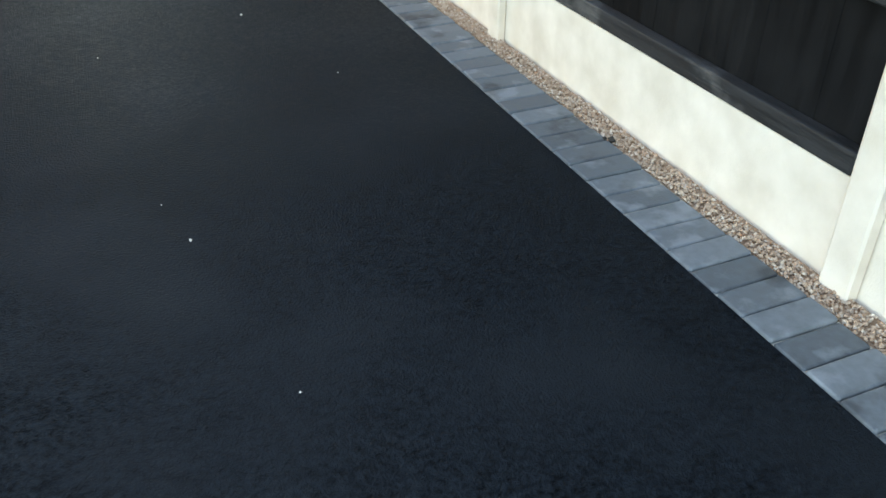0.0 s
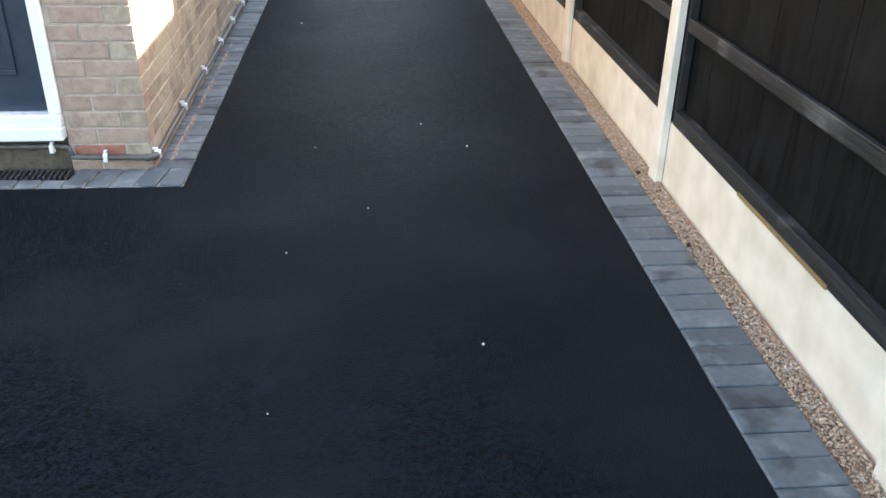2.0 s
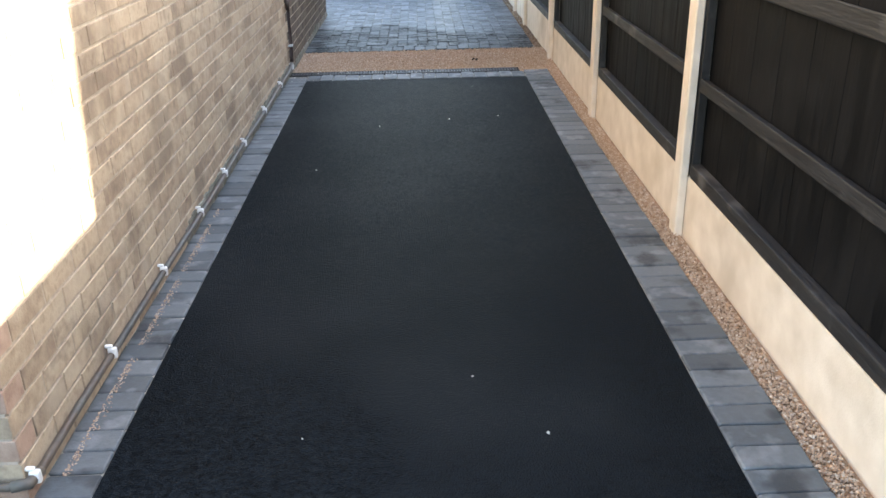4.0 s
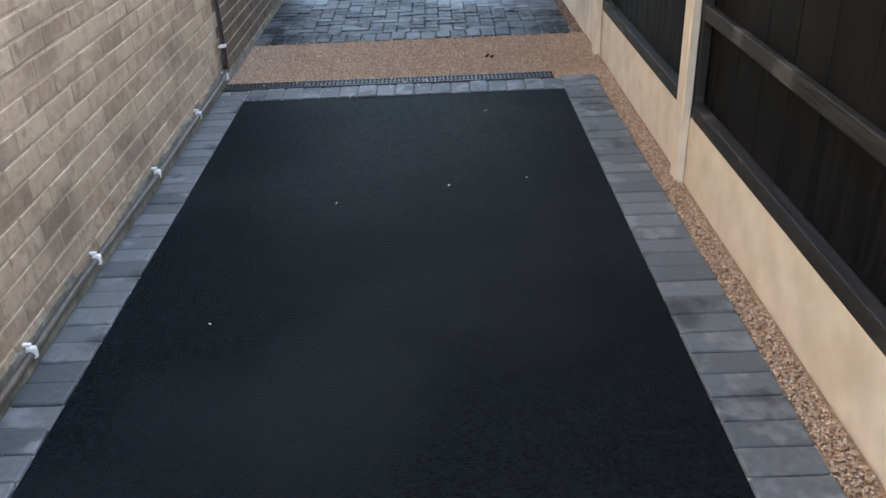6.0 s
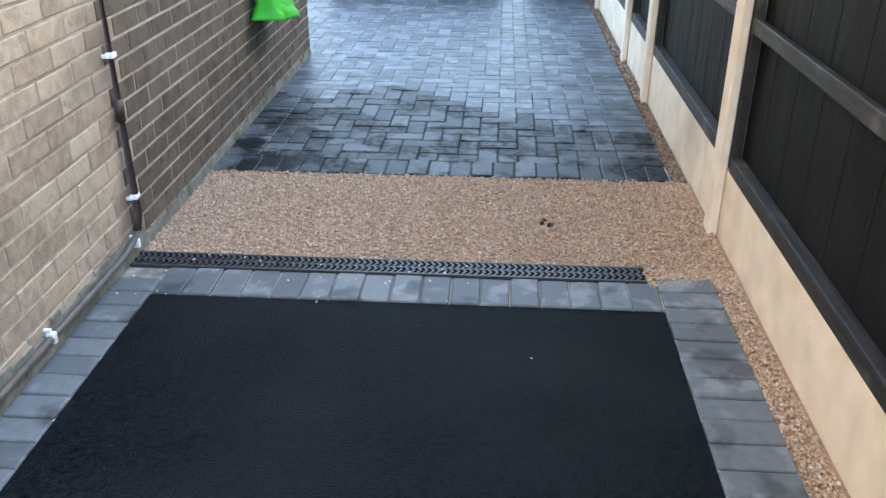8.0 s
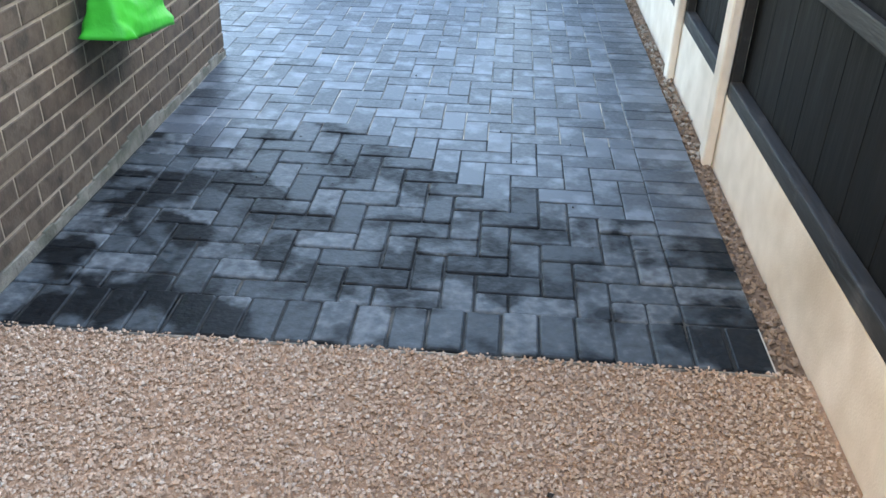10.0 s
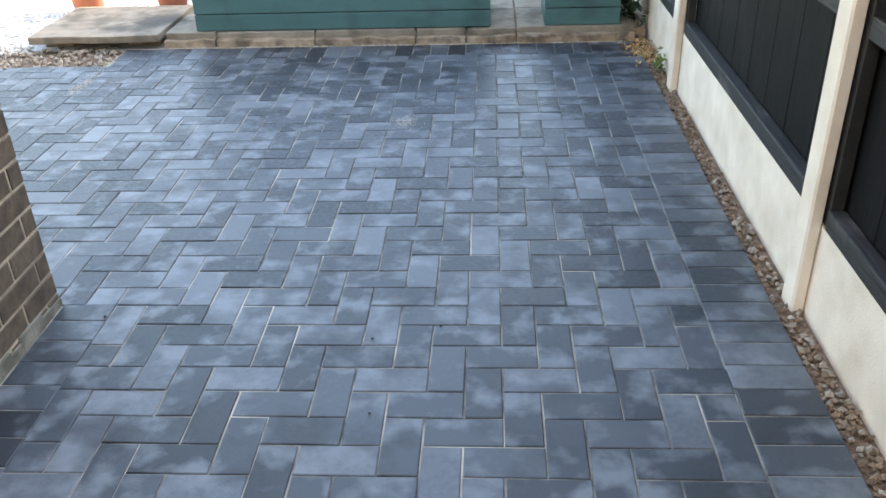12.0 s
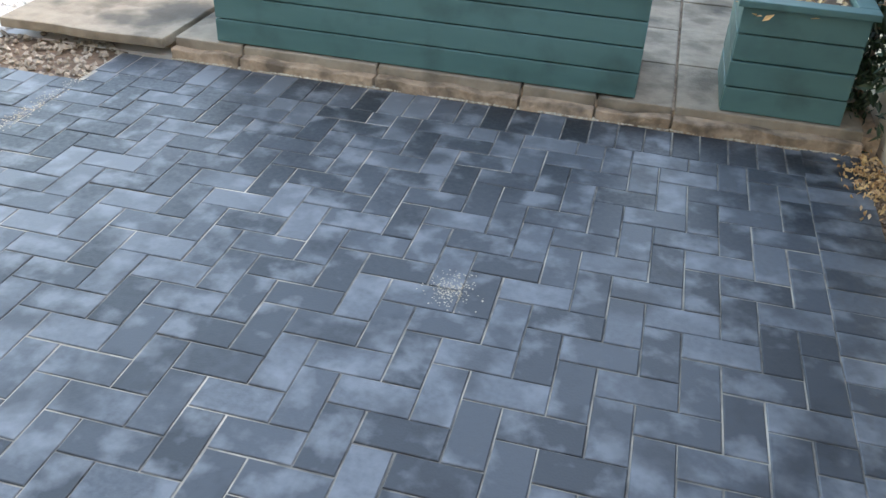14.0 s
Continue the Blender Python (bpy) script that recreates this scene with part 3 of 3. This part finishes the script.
pebbles("soil_clods", scatter(1500, PAVE_R + 0.004, 1.69, PAVE_0, PAVE_1, -0.018, 0.008, 3), 0.013, SOIL, "brown crumbs of soil and small stones", "soil")
pebbles("fence_stones", scatter(90, PAVE_R + 0.012, 1.685, 12.3, 14.2, -0.010, 0.006, 21), 0.015, RUBBLE, "small broken stones in the soil along the fence", "stones")
crumbs = [(1.0, 10.42), (1.03, 10.40), (1.01, 10.45), (1.585, 1.62), (1.60, 1.6), (1.61, 3.9), (1.62, 4.6)]
pebbles("dark_crumbs", [(x, y, 0.006) for x, y in crumbs], 0.018, LEAF_CHIP, "dark crumbs of earth lying on the gravel", "crumbs")
pebbles("wall_foot_sand", [(WALL_X + 0.05 + abs(rng.gauss(0, 0.012)), rng.uniform(4.85, 7.0), 0.001) for _ in range(1100)], 0.0045, GRAVEL, "pinkish sand lying along the wall foot", "sand", flat=0.4)
pebbles("paving_crumbs", [(rng.uniform(-0.4, 1.5), rng.uniform(11.3, 13.2), 0.003) for _ in range(26)], 0.006, LEAF_CHIP, "dark crumbs of earth on the block paving", "crumbs")
drain_crumbs = [(rng.uniform(-0.5, 0.75), rng.choice((DRAIN_0 - 0.06, DRAIN_0 + 0.05, DRAIN_1 + 0.01, 9.72)) + rng.gauss(0, 0.03), 0.004) for _ in range(46)]
pebbles("drain_crumbs", drain_crumbs, 0.006, CHIP, "pale crumbs scattered about the drain channel", "crumbs")
chips = [(0.238, 1.541), (0.355, 0.857), (0.119, 3.003), (0.098, 3.93), (0.882, 4.98), (0.677, 5.30), (0.153, 4.99), (1.054, 8.55), (0.932, 9.434), (-0.067, 7.49), (0.257, 8.366), (0.192, 1.757), (0.72, 8.5), (0.75, 3.3), (0.95, 2.5), (0.4, 4.3)]
pebbles("stone_chips", [(x, y, -0.003) for x, y in chips], 0.0065, CHIP, "pale stone chips lying on the tarmac", "chips")

# ---- end of the garden path ----
XS = [-1.15, -0.835, -0.245, 0.35, 0.645, 0.935, 1.62]
kerb = tagged(new("kerb_edging"), "rough concrete slab edging below the planters", "edging")
for a, b in zip(XS, XS[1:]):
    bm = bmesh.new()
    add_box(bm, (a + 0.004, PAVE_1 + 0.005, -0.08), (b - 0.004, PAVE_1 + 0.055, 0.045), 0.008)
    bmesh.ops.subdivide_edges(bm, edges=[e for e in bm.edges if e.calc_length() > 0.1], cuts=8, use_grid_fill=True)
    for p in bm.verts:
        p.co += Vector((0, 0.020 * noise.noise(p.co * 7), 0.018 * noise.noise(p.co * 8 + Vector((3, 0, 0)))))
    finish("edging_stone", bm, KERB, kerb)
patio = tagged(new("patio"), "weathered concrete slabs under and behind the planters", "paving", kind="structure")
for y0, y1 in ((16.045, 16.50), (16.50, 16.95), (16.95, 17.40), (17.40, 17.85)):
    for a, b in zip(XS, XS[1:]):
        box("slab", (a + 0.005, y0 + 0.005, 0.0), (b - 0.005, y1 - 0.005, 0.078 + rng.uniform(-0.003, 0.003)), SLAB, patio, 0.006)
box("patio_bed", (-1.14, 16.06, -0.085), (1.68, 17.85, 0.06), KERB, patio)

slab = tagged(new("loose_slab"), "large weathered stone slab raised over rubble", "slab")
bm = bmesh.new()
add_box(bm, (-1.96, 15.99, 0.042), (-1.17, 16.72, 0.085), 0.006)
bmesh.ops.subdivide_edges(bm, edges=[e for e in bm.edges if e.calc_length() > 0.2], cuts=10, use_grid_fill=True)
for p in bm.verts:
    p.co += Vector((0.010 * noise.noise(p.co * 6), 0.014 * noise.noise(p.co * 5 + Vector((0, 4, 0))), 0.004 * noise.noise(p.co * 4)))
finish("stone", bm, SLAB, slab)
box("support", (-1.42, 16.14, -0.06), (-1.22, 16.6, 0.040), KERB, slab, 0.008)
box("support", (-1.93, 16.12, -0.06), (-1.75, 16.6, 0.040), KERB, slab, 0.008)
tagged(box("white_gravel_bed", (-7.0, 16.05, -0.085), (-1.16, 22.0, -0.012), WHITE_STONE), "white gravel bed in sunlight", "gravel", kind="structure")
pebbles("white_gravel", np.concatenate([scatter(5500, -4.0, -1.98, 15.95, 17.6, -0.002, 0.008, 5), scatter(900, -1.95, -1.2, 16.75, 17.6, -0.002, 0.008, 6)]), 0.016, WHITE_STONE, "loose white gravel beside the slab", "gravel")
tagged(box("rubble_bed", (-7.0, 15.66, -0.085), (-1.385, 16.049, -0.02), SOIL), "bare soil and rubble beside the paving", "soil", kind="structure")
pebbles("rubble", np.concatenate([scatter(420, -2.6, -1.40, 15.67, 16.1, -0.012, 0.012, 9), scatter(40, -2.4, -1.40, 15.70, 15.98, 0.0, 0.01, 12)]), 0.02, RUBBLE, "small stones and crumbs of earth by the slab", "rubble")

def flower_pot(x, y, z, r):
    bm = bmesh.new()
    prof = [(0.0, 0.0), (0.68, 0.0), (0.86, 0.95), (1.0, 0.95), (1.0, 1.25), (0.88, 1.25), (0.82, 0.98), (0.0, 0.98)]
    rings = []
    for a, h in prof:
        rings.append([bm.verts.new((x + r * max(a, 0.001) * math.cos(t), y + r * max(a, 0.001) * math.sin(t), z + r * 1.45 * h)) for t in [2 * math.pi * k / 28 for k in range(28)]])
    for p, q in zip(rings, rings[1:]):
        for k in range(28):
            bm.faces.new((p[k], p[(k + 1) % 28], q[(k + 1) % 28], q[k]))
    pot = finish("flower_pot", bm, TERRACOTTA, smooth=True)
    return tagged(pot, "terracotta flower pot standing by the stone slab", "flower pot", "pots by the slab")
flower_pot(-1.95, 16.86, 0.008, 0.135)
flower_pot(-1.38, 16.90, 0.008, 0.13)

def planter(x0, x1, y0, y1, z, rows, top):
    bh = 0.1
    p = tagged(new("planter"), "teal-painted timber planter box of stacked boards" if x1 - x0 > 1 else "small teal-painted timber planter box with a capping", "planter", "teal planters")
    for r in range(rows):
        za, zb = z + r * bh, z + (r + 1) * bh - 0.005
        for lo, hi in (((x0, y0, za), (x1, y0 + 0.025, zb)), ((x0, y1 - 0.025, za), (x1, y1, zb)), ((x0, y0 + 0.026, za), (x0 + 0.025, y1 - 0.026, zb)), ((x1 - 0.025, y0 + 0.026, za), (x1, y1 - 0.026, zb))):
            j = rng.uniform(-0.0015, 0.0015)
            bm = bmesh.new()
            add_box(bm, (lo[0] + j, lo[1] + j, lo[2]), (hi[0] + j, hi[1] + j, hi[2]), 0.004)
            finish("board", bm, TEAL, p)
    for cx in (x0 + 0.03, x1 - 0.03):
        box("corner_post", (cx - 0.004 - 0.0, y0 + 0.027, z), (cx + 0.004, y0 + 0.06, z + rows * bh - 0.006), TEAL, p)
    if top:
        bm = bmesh.new()
        zt = z + rows * bh
        for lo, hi in (((x0 - 0.02, y0 - 0.02), (x1 + 0.02, y0 + 0.05)), ((x0 - 0.02, y1 - 0.05), (x1 + 0.02, y1 + 0.02)), ((x0 - 0.02, y0 + 0.05), (x0 + 0.05, y1 - 0.05)), ((x1 - 0.05, y0 + 0.05), (x1 + 0.02, y1 - 0.05))):
            add_box(bm, (*lo, zt - 0.003), (*hi, zt + 0.022), 0.004)
        finish("capping", bm, TEAL, p)
    box("soil", (x0 + 0.026, y0 + 0.027, z + 0.01), (x1 - 0.026, y1 - 0.027, z + rows * bh - 0.04), SOIL, p, label="dark soil filling the box")
planter(-0.955, 0.786, 16.065, 16.50, 0.084, 4, True)
planter(1.10, 1.53, 16.065, 16.50, 0.084, 4, True)
lf = leaf_cloud("leaf_litter", 90, (1.32, 16.28, 0.46), (0.12, 0.12, 0.008), 0.022, LEAF_DRY, seed=5, flat=True)
tagged(lf, "dry yellow leaves lying in the small planter", "leaves", kind="stuff")
lf = leaf_cloud("fallen_leaves", 330, (1.625, 15.84, 0.010), (0.045, 0.12, 0.010), 0.013, LEAF_DRY, seed=6)
tagged(lf, "dry yellow leaves heaped against the fence foot", "leaves", kind="stuff")
weed = leaf_cloud("weed", 34, (1.66, 15.50, 0.040), (0.018, 0.03, 0.022), 0.020, LEAF_GREEN, seed=8)
tagged(weed, "small green weed growing at the fence foot", "weed", kind="stuff")
shrub = tagged(new("shrub"), "dark evergreen shrub between planter and fence", "shrub")
tube("stem", [(1.62, 16.3, -0.05), (1.615, 16.28, 0.25), (1.60, 16.3, 0.55)], 0.008, SOIL, shrub)
leaf_cloud("foliage", 700, (1.61, 16.32, 0.28), (0.028, 0.14, 0.16), 0.026, LEAF_DARK, shrub, seed=9)

# ---- green bag on the wall ----
bag = tagged(new("shopping_bag"), "bright green fabric bag hanging on the brick wall", "bag")
bm = bmesh.new()
rings, S = [], 56
for i in range(25):
    t = i / 24
    hw, hd = 0.235 - 0.065 * t, 0.085 * (1 - t) ** 0.8 + 0.012
    ring = []
    for k in range(S):
        a = 2 * math.pi * k / S
        ca, sa_ = math.cos(a), math.sin(a)
        yy = hw * math.copysign(abs(ca) ** 0.35, ca)
        xx = hd * math.copysign(abs(sa_) ** 0.45, sa_)
        q = Vector((yy * 7, xx * 5, t * 4))
        w = noise.noise(q * 0.8) * 0.014 + (0.25 - abs(noise.noise(q * 1.3 + Vector((0, 0, yy * 7))))) * 0.028 * (1 - 0.4 * t) + (0.2 - abs(noise.noise(q * 3.1))) * 0.007
        ring.append(bm.verts.new((xx + w, yy + w * 0.6, 0.37 * t + (0.02 * noise.noise(Vector((yy * 8, 0, 2))) if i == 0 else 0))))
    rings.append(ring)
for p, q in zip(rings, rings[1:]):
    for k in range(S):
        bm.faces.new((p[k], p[(k + 1) % S], q[(k + 1) % S], q[k]))
bm.faces.new(rings[0][::-1])
bmesh.ops.transform(bm, matrix=pose(WALL_X + 0.105, 11.99, 0.50, -7, 0, 0), verts=bm.verts)
finish("pouch", bm, GREEN_BAG, bag, smooth=True)
HOOK = Vector((WALL_X + 0.07, 12.02, 1.16))
for dx in (0.012, -0.012):
    bm = bmesh.new()
    prev = None
    path = [(0.085 + dx, 11.86, 0.80), (0.10 + dx, 11.87, 0.88), (0.075 + dx, 11.97, 1.08), (0.07, 12.02, 1.165), (0.075 + dx, 12.06, 1.08), (0.10 + dx, 12.12, 0.90), (0.10 + dx, 12.13, 0.81)]
    for x, y, z in path:
        ring = [bm.verts.new((WALL_X + x + a, y + b, z)) for a, b in ((-0.0015, -0.014), (0.0015, -0.014), (0.0015, 0.014), (-0.0015, 0.014))]
        if prev:
            for i in range(4):
                bm.faces.new((prev[i], prev[(i + 1) % 4], ring[(i + 1) % 4], ring[i]))
        prev = ring
    finish("handle", bm, GREEN_BAG, bag)
hook = tube("wall_hook", [(WALL_X - 0.004, 12.02, 1.20), (WALL_X + 0.05, 12.02, 1.175), (WALL_X + 0.072, 12.02, 1.155), (WALL_X + 0.09, 12.02, 1.185)], 0.008, STEEL)
tagged(hook, "dark iron hook on the brick wall", "hook")

# ---- block edgings ----
edge_r = tagged(box("edging_base", (TAR_R + 0.001, -7.0, -0.085), (EDGE_R, DRAIN_0 + 0.0, -0.009), JOINT), "row of charcoal concrete blocks edging the tarmac", "edging", kind="structure")
PITCH = 0.102
lay("block", [(pose((TAR_R + EDGE_R) / 2, -6.9 + i * PITCH, 0.0), EDGE_R - TAR_R - 0.003 + rng.uniform(-0.004, 0.002), PITCH - 0.004) for i in range(int((DRAIN_0 + 6.9) / PITCH) + 1)],
    edge_r, EDGING, c=0.006, near=lambda p: p.y > -1.0, jitter=0.0028)
edge_l = tagged(box("edging_base", (WALL_X + 0.001, CORNER_Y - 0.001, -0.085), (TAR_L - 0.001, DRAIN_0, -0.009), JOINT), "row of charcoal concrete blocks along the house wall", "edging", kind="structure")
lay("block", [(pose((TAR_L + WALL_X + 0.004) / 2, CORNER_Y + 0.05 + i * PITCH, 0.0), TAR_L - WALL_X - 0.008, PITCH - 0.004) for i in range(int((DRAIN_0 - CORNER_Y) / PITCH))],
    edge_l, EDGING, c=0.006, jitter=0.0034)
edge_f = tagged(box("edging_base", (-0.885, CORNER_Y - 0.19, -0.085), (TAR_L - 0.001, CORNER_Y - 0.003, -0.009), JOINT), "short row of charcoal blocks round the house corner", "edging", kind="structure")
lay("block", [(pose(TAR_L - 0.052 - i * 0.1, CORNER_Y - 0.097, 0.0, 0, 0, -9 if i else -4), 0.094, 0.186) for i in range(5)], edge_f, EDGING, c=0.006, jitter=0.004)
box("edging_bed", (-3.0, CORNER_Y - 0.19, -0.085), (-0.886, CORNER_Y - 0.106, -0.009), JOINT, edge_f)
lay("block", [(pose(-0.945 - i * 0.101, CORNER_Y - 0.149, 0.0, 0, 0, -6), 0.094, 0.078) for i in range(20)], edge_f, EDGING, c=0.006, jitter=0.003)
edge_e = tagged(box("edging_base", (TAR_L, TAR_END + 0.001, -0.085), (TAR_R, DRAIN_0 - 0.001, -0.009), JOINT), "row of charcoal blocks between tarmac and drain", "edging", kind="structure")
n = 17
lay("block", [(pose(TAR_L + (i + 0.5) * (TAR_R - TAR_L) / n, (TAR_END + DRAIN_0) / 2, 0.0), (TAR_R - TAR_L) / n - 0.004, DRAIN_0 - TAR_END - 0.004) for i in range(n)], edge_e, EDGING, c=0.006, jitter=0.003)

# ---- herringbone paving ----
pave = tagged(box("paving", (-0.545, PAVE_0, -0.085), (PAVE_R - 0.005, PAVE_1, -0.0036), JOINT), "charcoal block paving laid in herringbone", "paving", kind="structure")
box("damp_bed", (-0.543, PAVE_0 + 0.002, -0.05), (1.610, 12.35, -0.0030), JOINT_WET, pave)
box("paving_bed", (-4.03, HOUSE_END + 0.001, -0.085), (-0.546, 15.655, -0.0036), JOINT, pave)
box("paving_bed", (-1.38, 15.656, -0.085), (-0.546, PAVE_1, -0.0036), JOINT, pave)
UX, UY, GAP = 0.0988, 0.1015, 0.0036
X0, Y0 = 0.913 - 50 * UX, 13.759 - 40 * UY     # joint corner of the pattern
def field(x, y):
    if y < PAVE_0 + 0.2 or y > PAVE_1 - 0.2 or x > 1.41:
        return False
    if y < 13.272:
        return x > X0 + 37 * UX
    return x > -1.38 or y < 15.65
fresh, old = [], []
def put(xa, xb, ya, yb):
    cx, cy = (xa + xb) / 2, (ya + yb) / 2
    worn = cy < 12.32 - 0.45 * cx + 0.5 * noise.noise(Vector((cx * 1.5, cy, 0))) 
    (old if worn else fresh).append((pose(cx, cy, 0.0), xb - xa - GAP, yb - ya - GAP))
for i in range(0, 72):
    for j in range(0, 70):
        k = (i + j) % 4
        xa, ya = X0 + i * UX, Y0 + j * UY
        if k == 0:
            cells = [(xa, ya), (xa + UX, ya)]
        elif k == 2:
            cells = [(xa, ya), (xa, ya + UY)]
        else:
            continue
        cells = [c for c in cells if field(c[0] + UX / 2, c[1] + UY / 2)]
        if cells:
            put(cells[0][0], cells[-1][0] + UX, cells[0][1], cells[-1][1] + UY)
y = PAVE_0 + 0.2
while y < PAVE_1 - 0.02:
    put(1.4065, PAVE_R - 0.002, y, y + PITCH)
    if y < 13.25:
        put(-0.54, X0 + 37 * UX + 0.002, y, y + PITCH)
    y += PITCH
x = -0.54
while x < PAVE_R - 0.09:
    put(x, x + 0.1015, PAVE_0 + 0.003, PAVE_0 + 0.2)
    x += 0.1025
x = -1.375
while x < 1.40:
    put(x, x + 0.1, Y0 + 60 * UY, PAVE_1 - 0.003)
    x += 0.101
lay("block", [(pose(0, 0, 0.003) @ m, l, w) for m, l, w in old], pave, PAVER_OLD, c=0.0062, jitter=0.0034)
lay("block", fresh, pave, PAVER, c=0.0032, near=lambda p: p.x > -0.2 and 12.2 < p.y < 14.6, jitter=0.0012)
spill = pebbles("sand_spill", [(0.39 + rng.gauss(0, 0.03), 14.77 + rng.gauss(0, 0.04), 0.001) for _ in range(260)], 0.0035, SAND, "small spill of pale sand on the paving", "sand", flat=0.3)
pebbles("mortar_crumbs", [(rng.uniform(-1.15, 1.62), PAVE_1 + 0.002 + abs(rng.gauss(0, 0.012)), 0.0) for _ in range(1600)], 0.008, SAND, "sandy crumbs along the foot of the edging", "sand", flat=0.5)
pebbles("joint_sand_line", [(-1.38 + rng.gauss(0, 0.02), rng.uniform(15.2, 15.75), 0.0) for _ in range(260)], 0.0045, SAND, "pale sand along the paving edge", "sand", flat=0.4)

# ---- bricks ----
COURSE, LEN, JNT = 0.075, 0.225, 0.010
SIDE = Matrix(((0, 0, 1, 0), (1, 0, 0, 0), (0, 1, 0, 0), (0, 0, 0, 1)))
FRONT = Matrix(((1, 0, 0, 0), (0, 0, -1, 0), (0, 1, 0, 0), (0, 0, 0, 1)))
Z0 = -0.035
side, front, red, corner_side, corner_front = [], [], [], [], []
for r in range(int((house_h - Z0) / COURSE)):
    z = Z0 + (r + 0.5) * COURSE
    y = CORNER_Y if r % 2 else CORNER_Y + 0.1125
    while y < HOUSE_END - 0.03:
        e = min(y + LEN - JNT, HOUSE_END)
        (corner_side if y < CORNER_Y + 0.01 else side).append((Matrix.Translation((WALL_X + rng.uniform(-0.0015, 0.0015), (y + e) / 2, z)) @ SIDE, e - y, COURSE - JNT))
        y += LEN
    x = WALL_X if r % 2 == 0 else WALL_X - 0.1125
    while x > -6.9:
        a = x - LEN + JNT
        spans = [(a, x)]
        if z < DOOR_H:
            spans = [(max(a, DX1 + 0.004), x)] if x > DX1 + 0.02 else ([(a, min(x, DX0 - 0.004))] if a < DX0 - 0.02 else [])
        for p, q in spans:
            (corner_front if q > WALL_X - 0.01 else red if r == 1 and q > DX1 else front).append((Matrix.Translation(((p + q) / 2, CORNER_Y + rng.uniform(-0.0015, 0.0015), z)) @ FRONT, q - p, COURSE - JNT))
        x -= LEN
lay("brick", [b for b in side if b[0].translation.y < 10.1], wall_east, BRICK, h=0.04, c=0.003, near=lambda p: p.z < 0.62)
# same wall past y 10.1: darker copy, weaker light painted into the bricks
lay("brick", [b for b in side if b[0].translation.y >= 10.1], wall_east, BRICK_SHADED, h=0.04, c=0.003, near=lambda p: p.z < 0.62 and p.y < 12.4)
lay("brick", front, wall_south, BRICK_FRONT, h=0.04, c=0.003, near=lambda p: p.z < 1.2 and p.x > -1.0)
lay("brick", red, wall_south, BRICK_RED, h=0.04, c=0.003)
lay("brick", corner_side, wall_east, BRICK, h=0.1025, c=0.003, near=lambda p: p.z < 1.2)
lay("brick", corner_front, wall_south, BRICK_FRONT, h=0.1025, c=0.003, near=lambda p: p.z < 1.2)
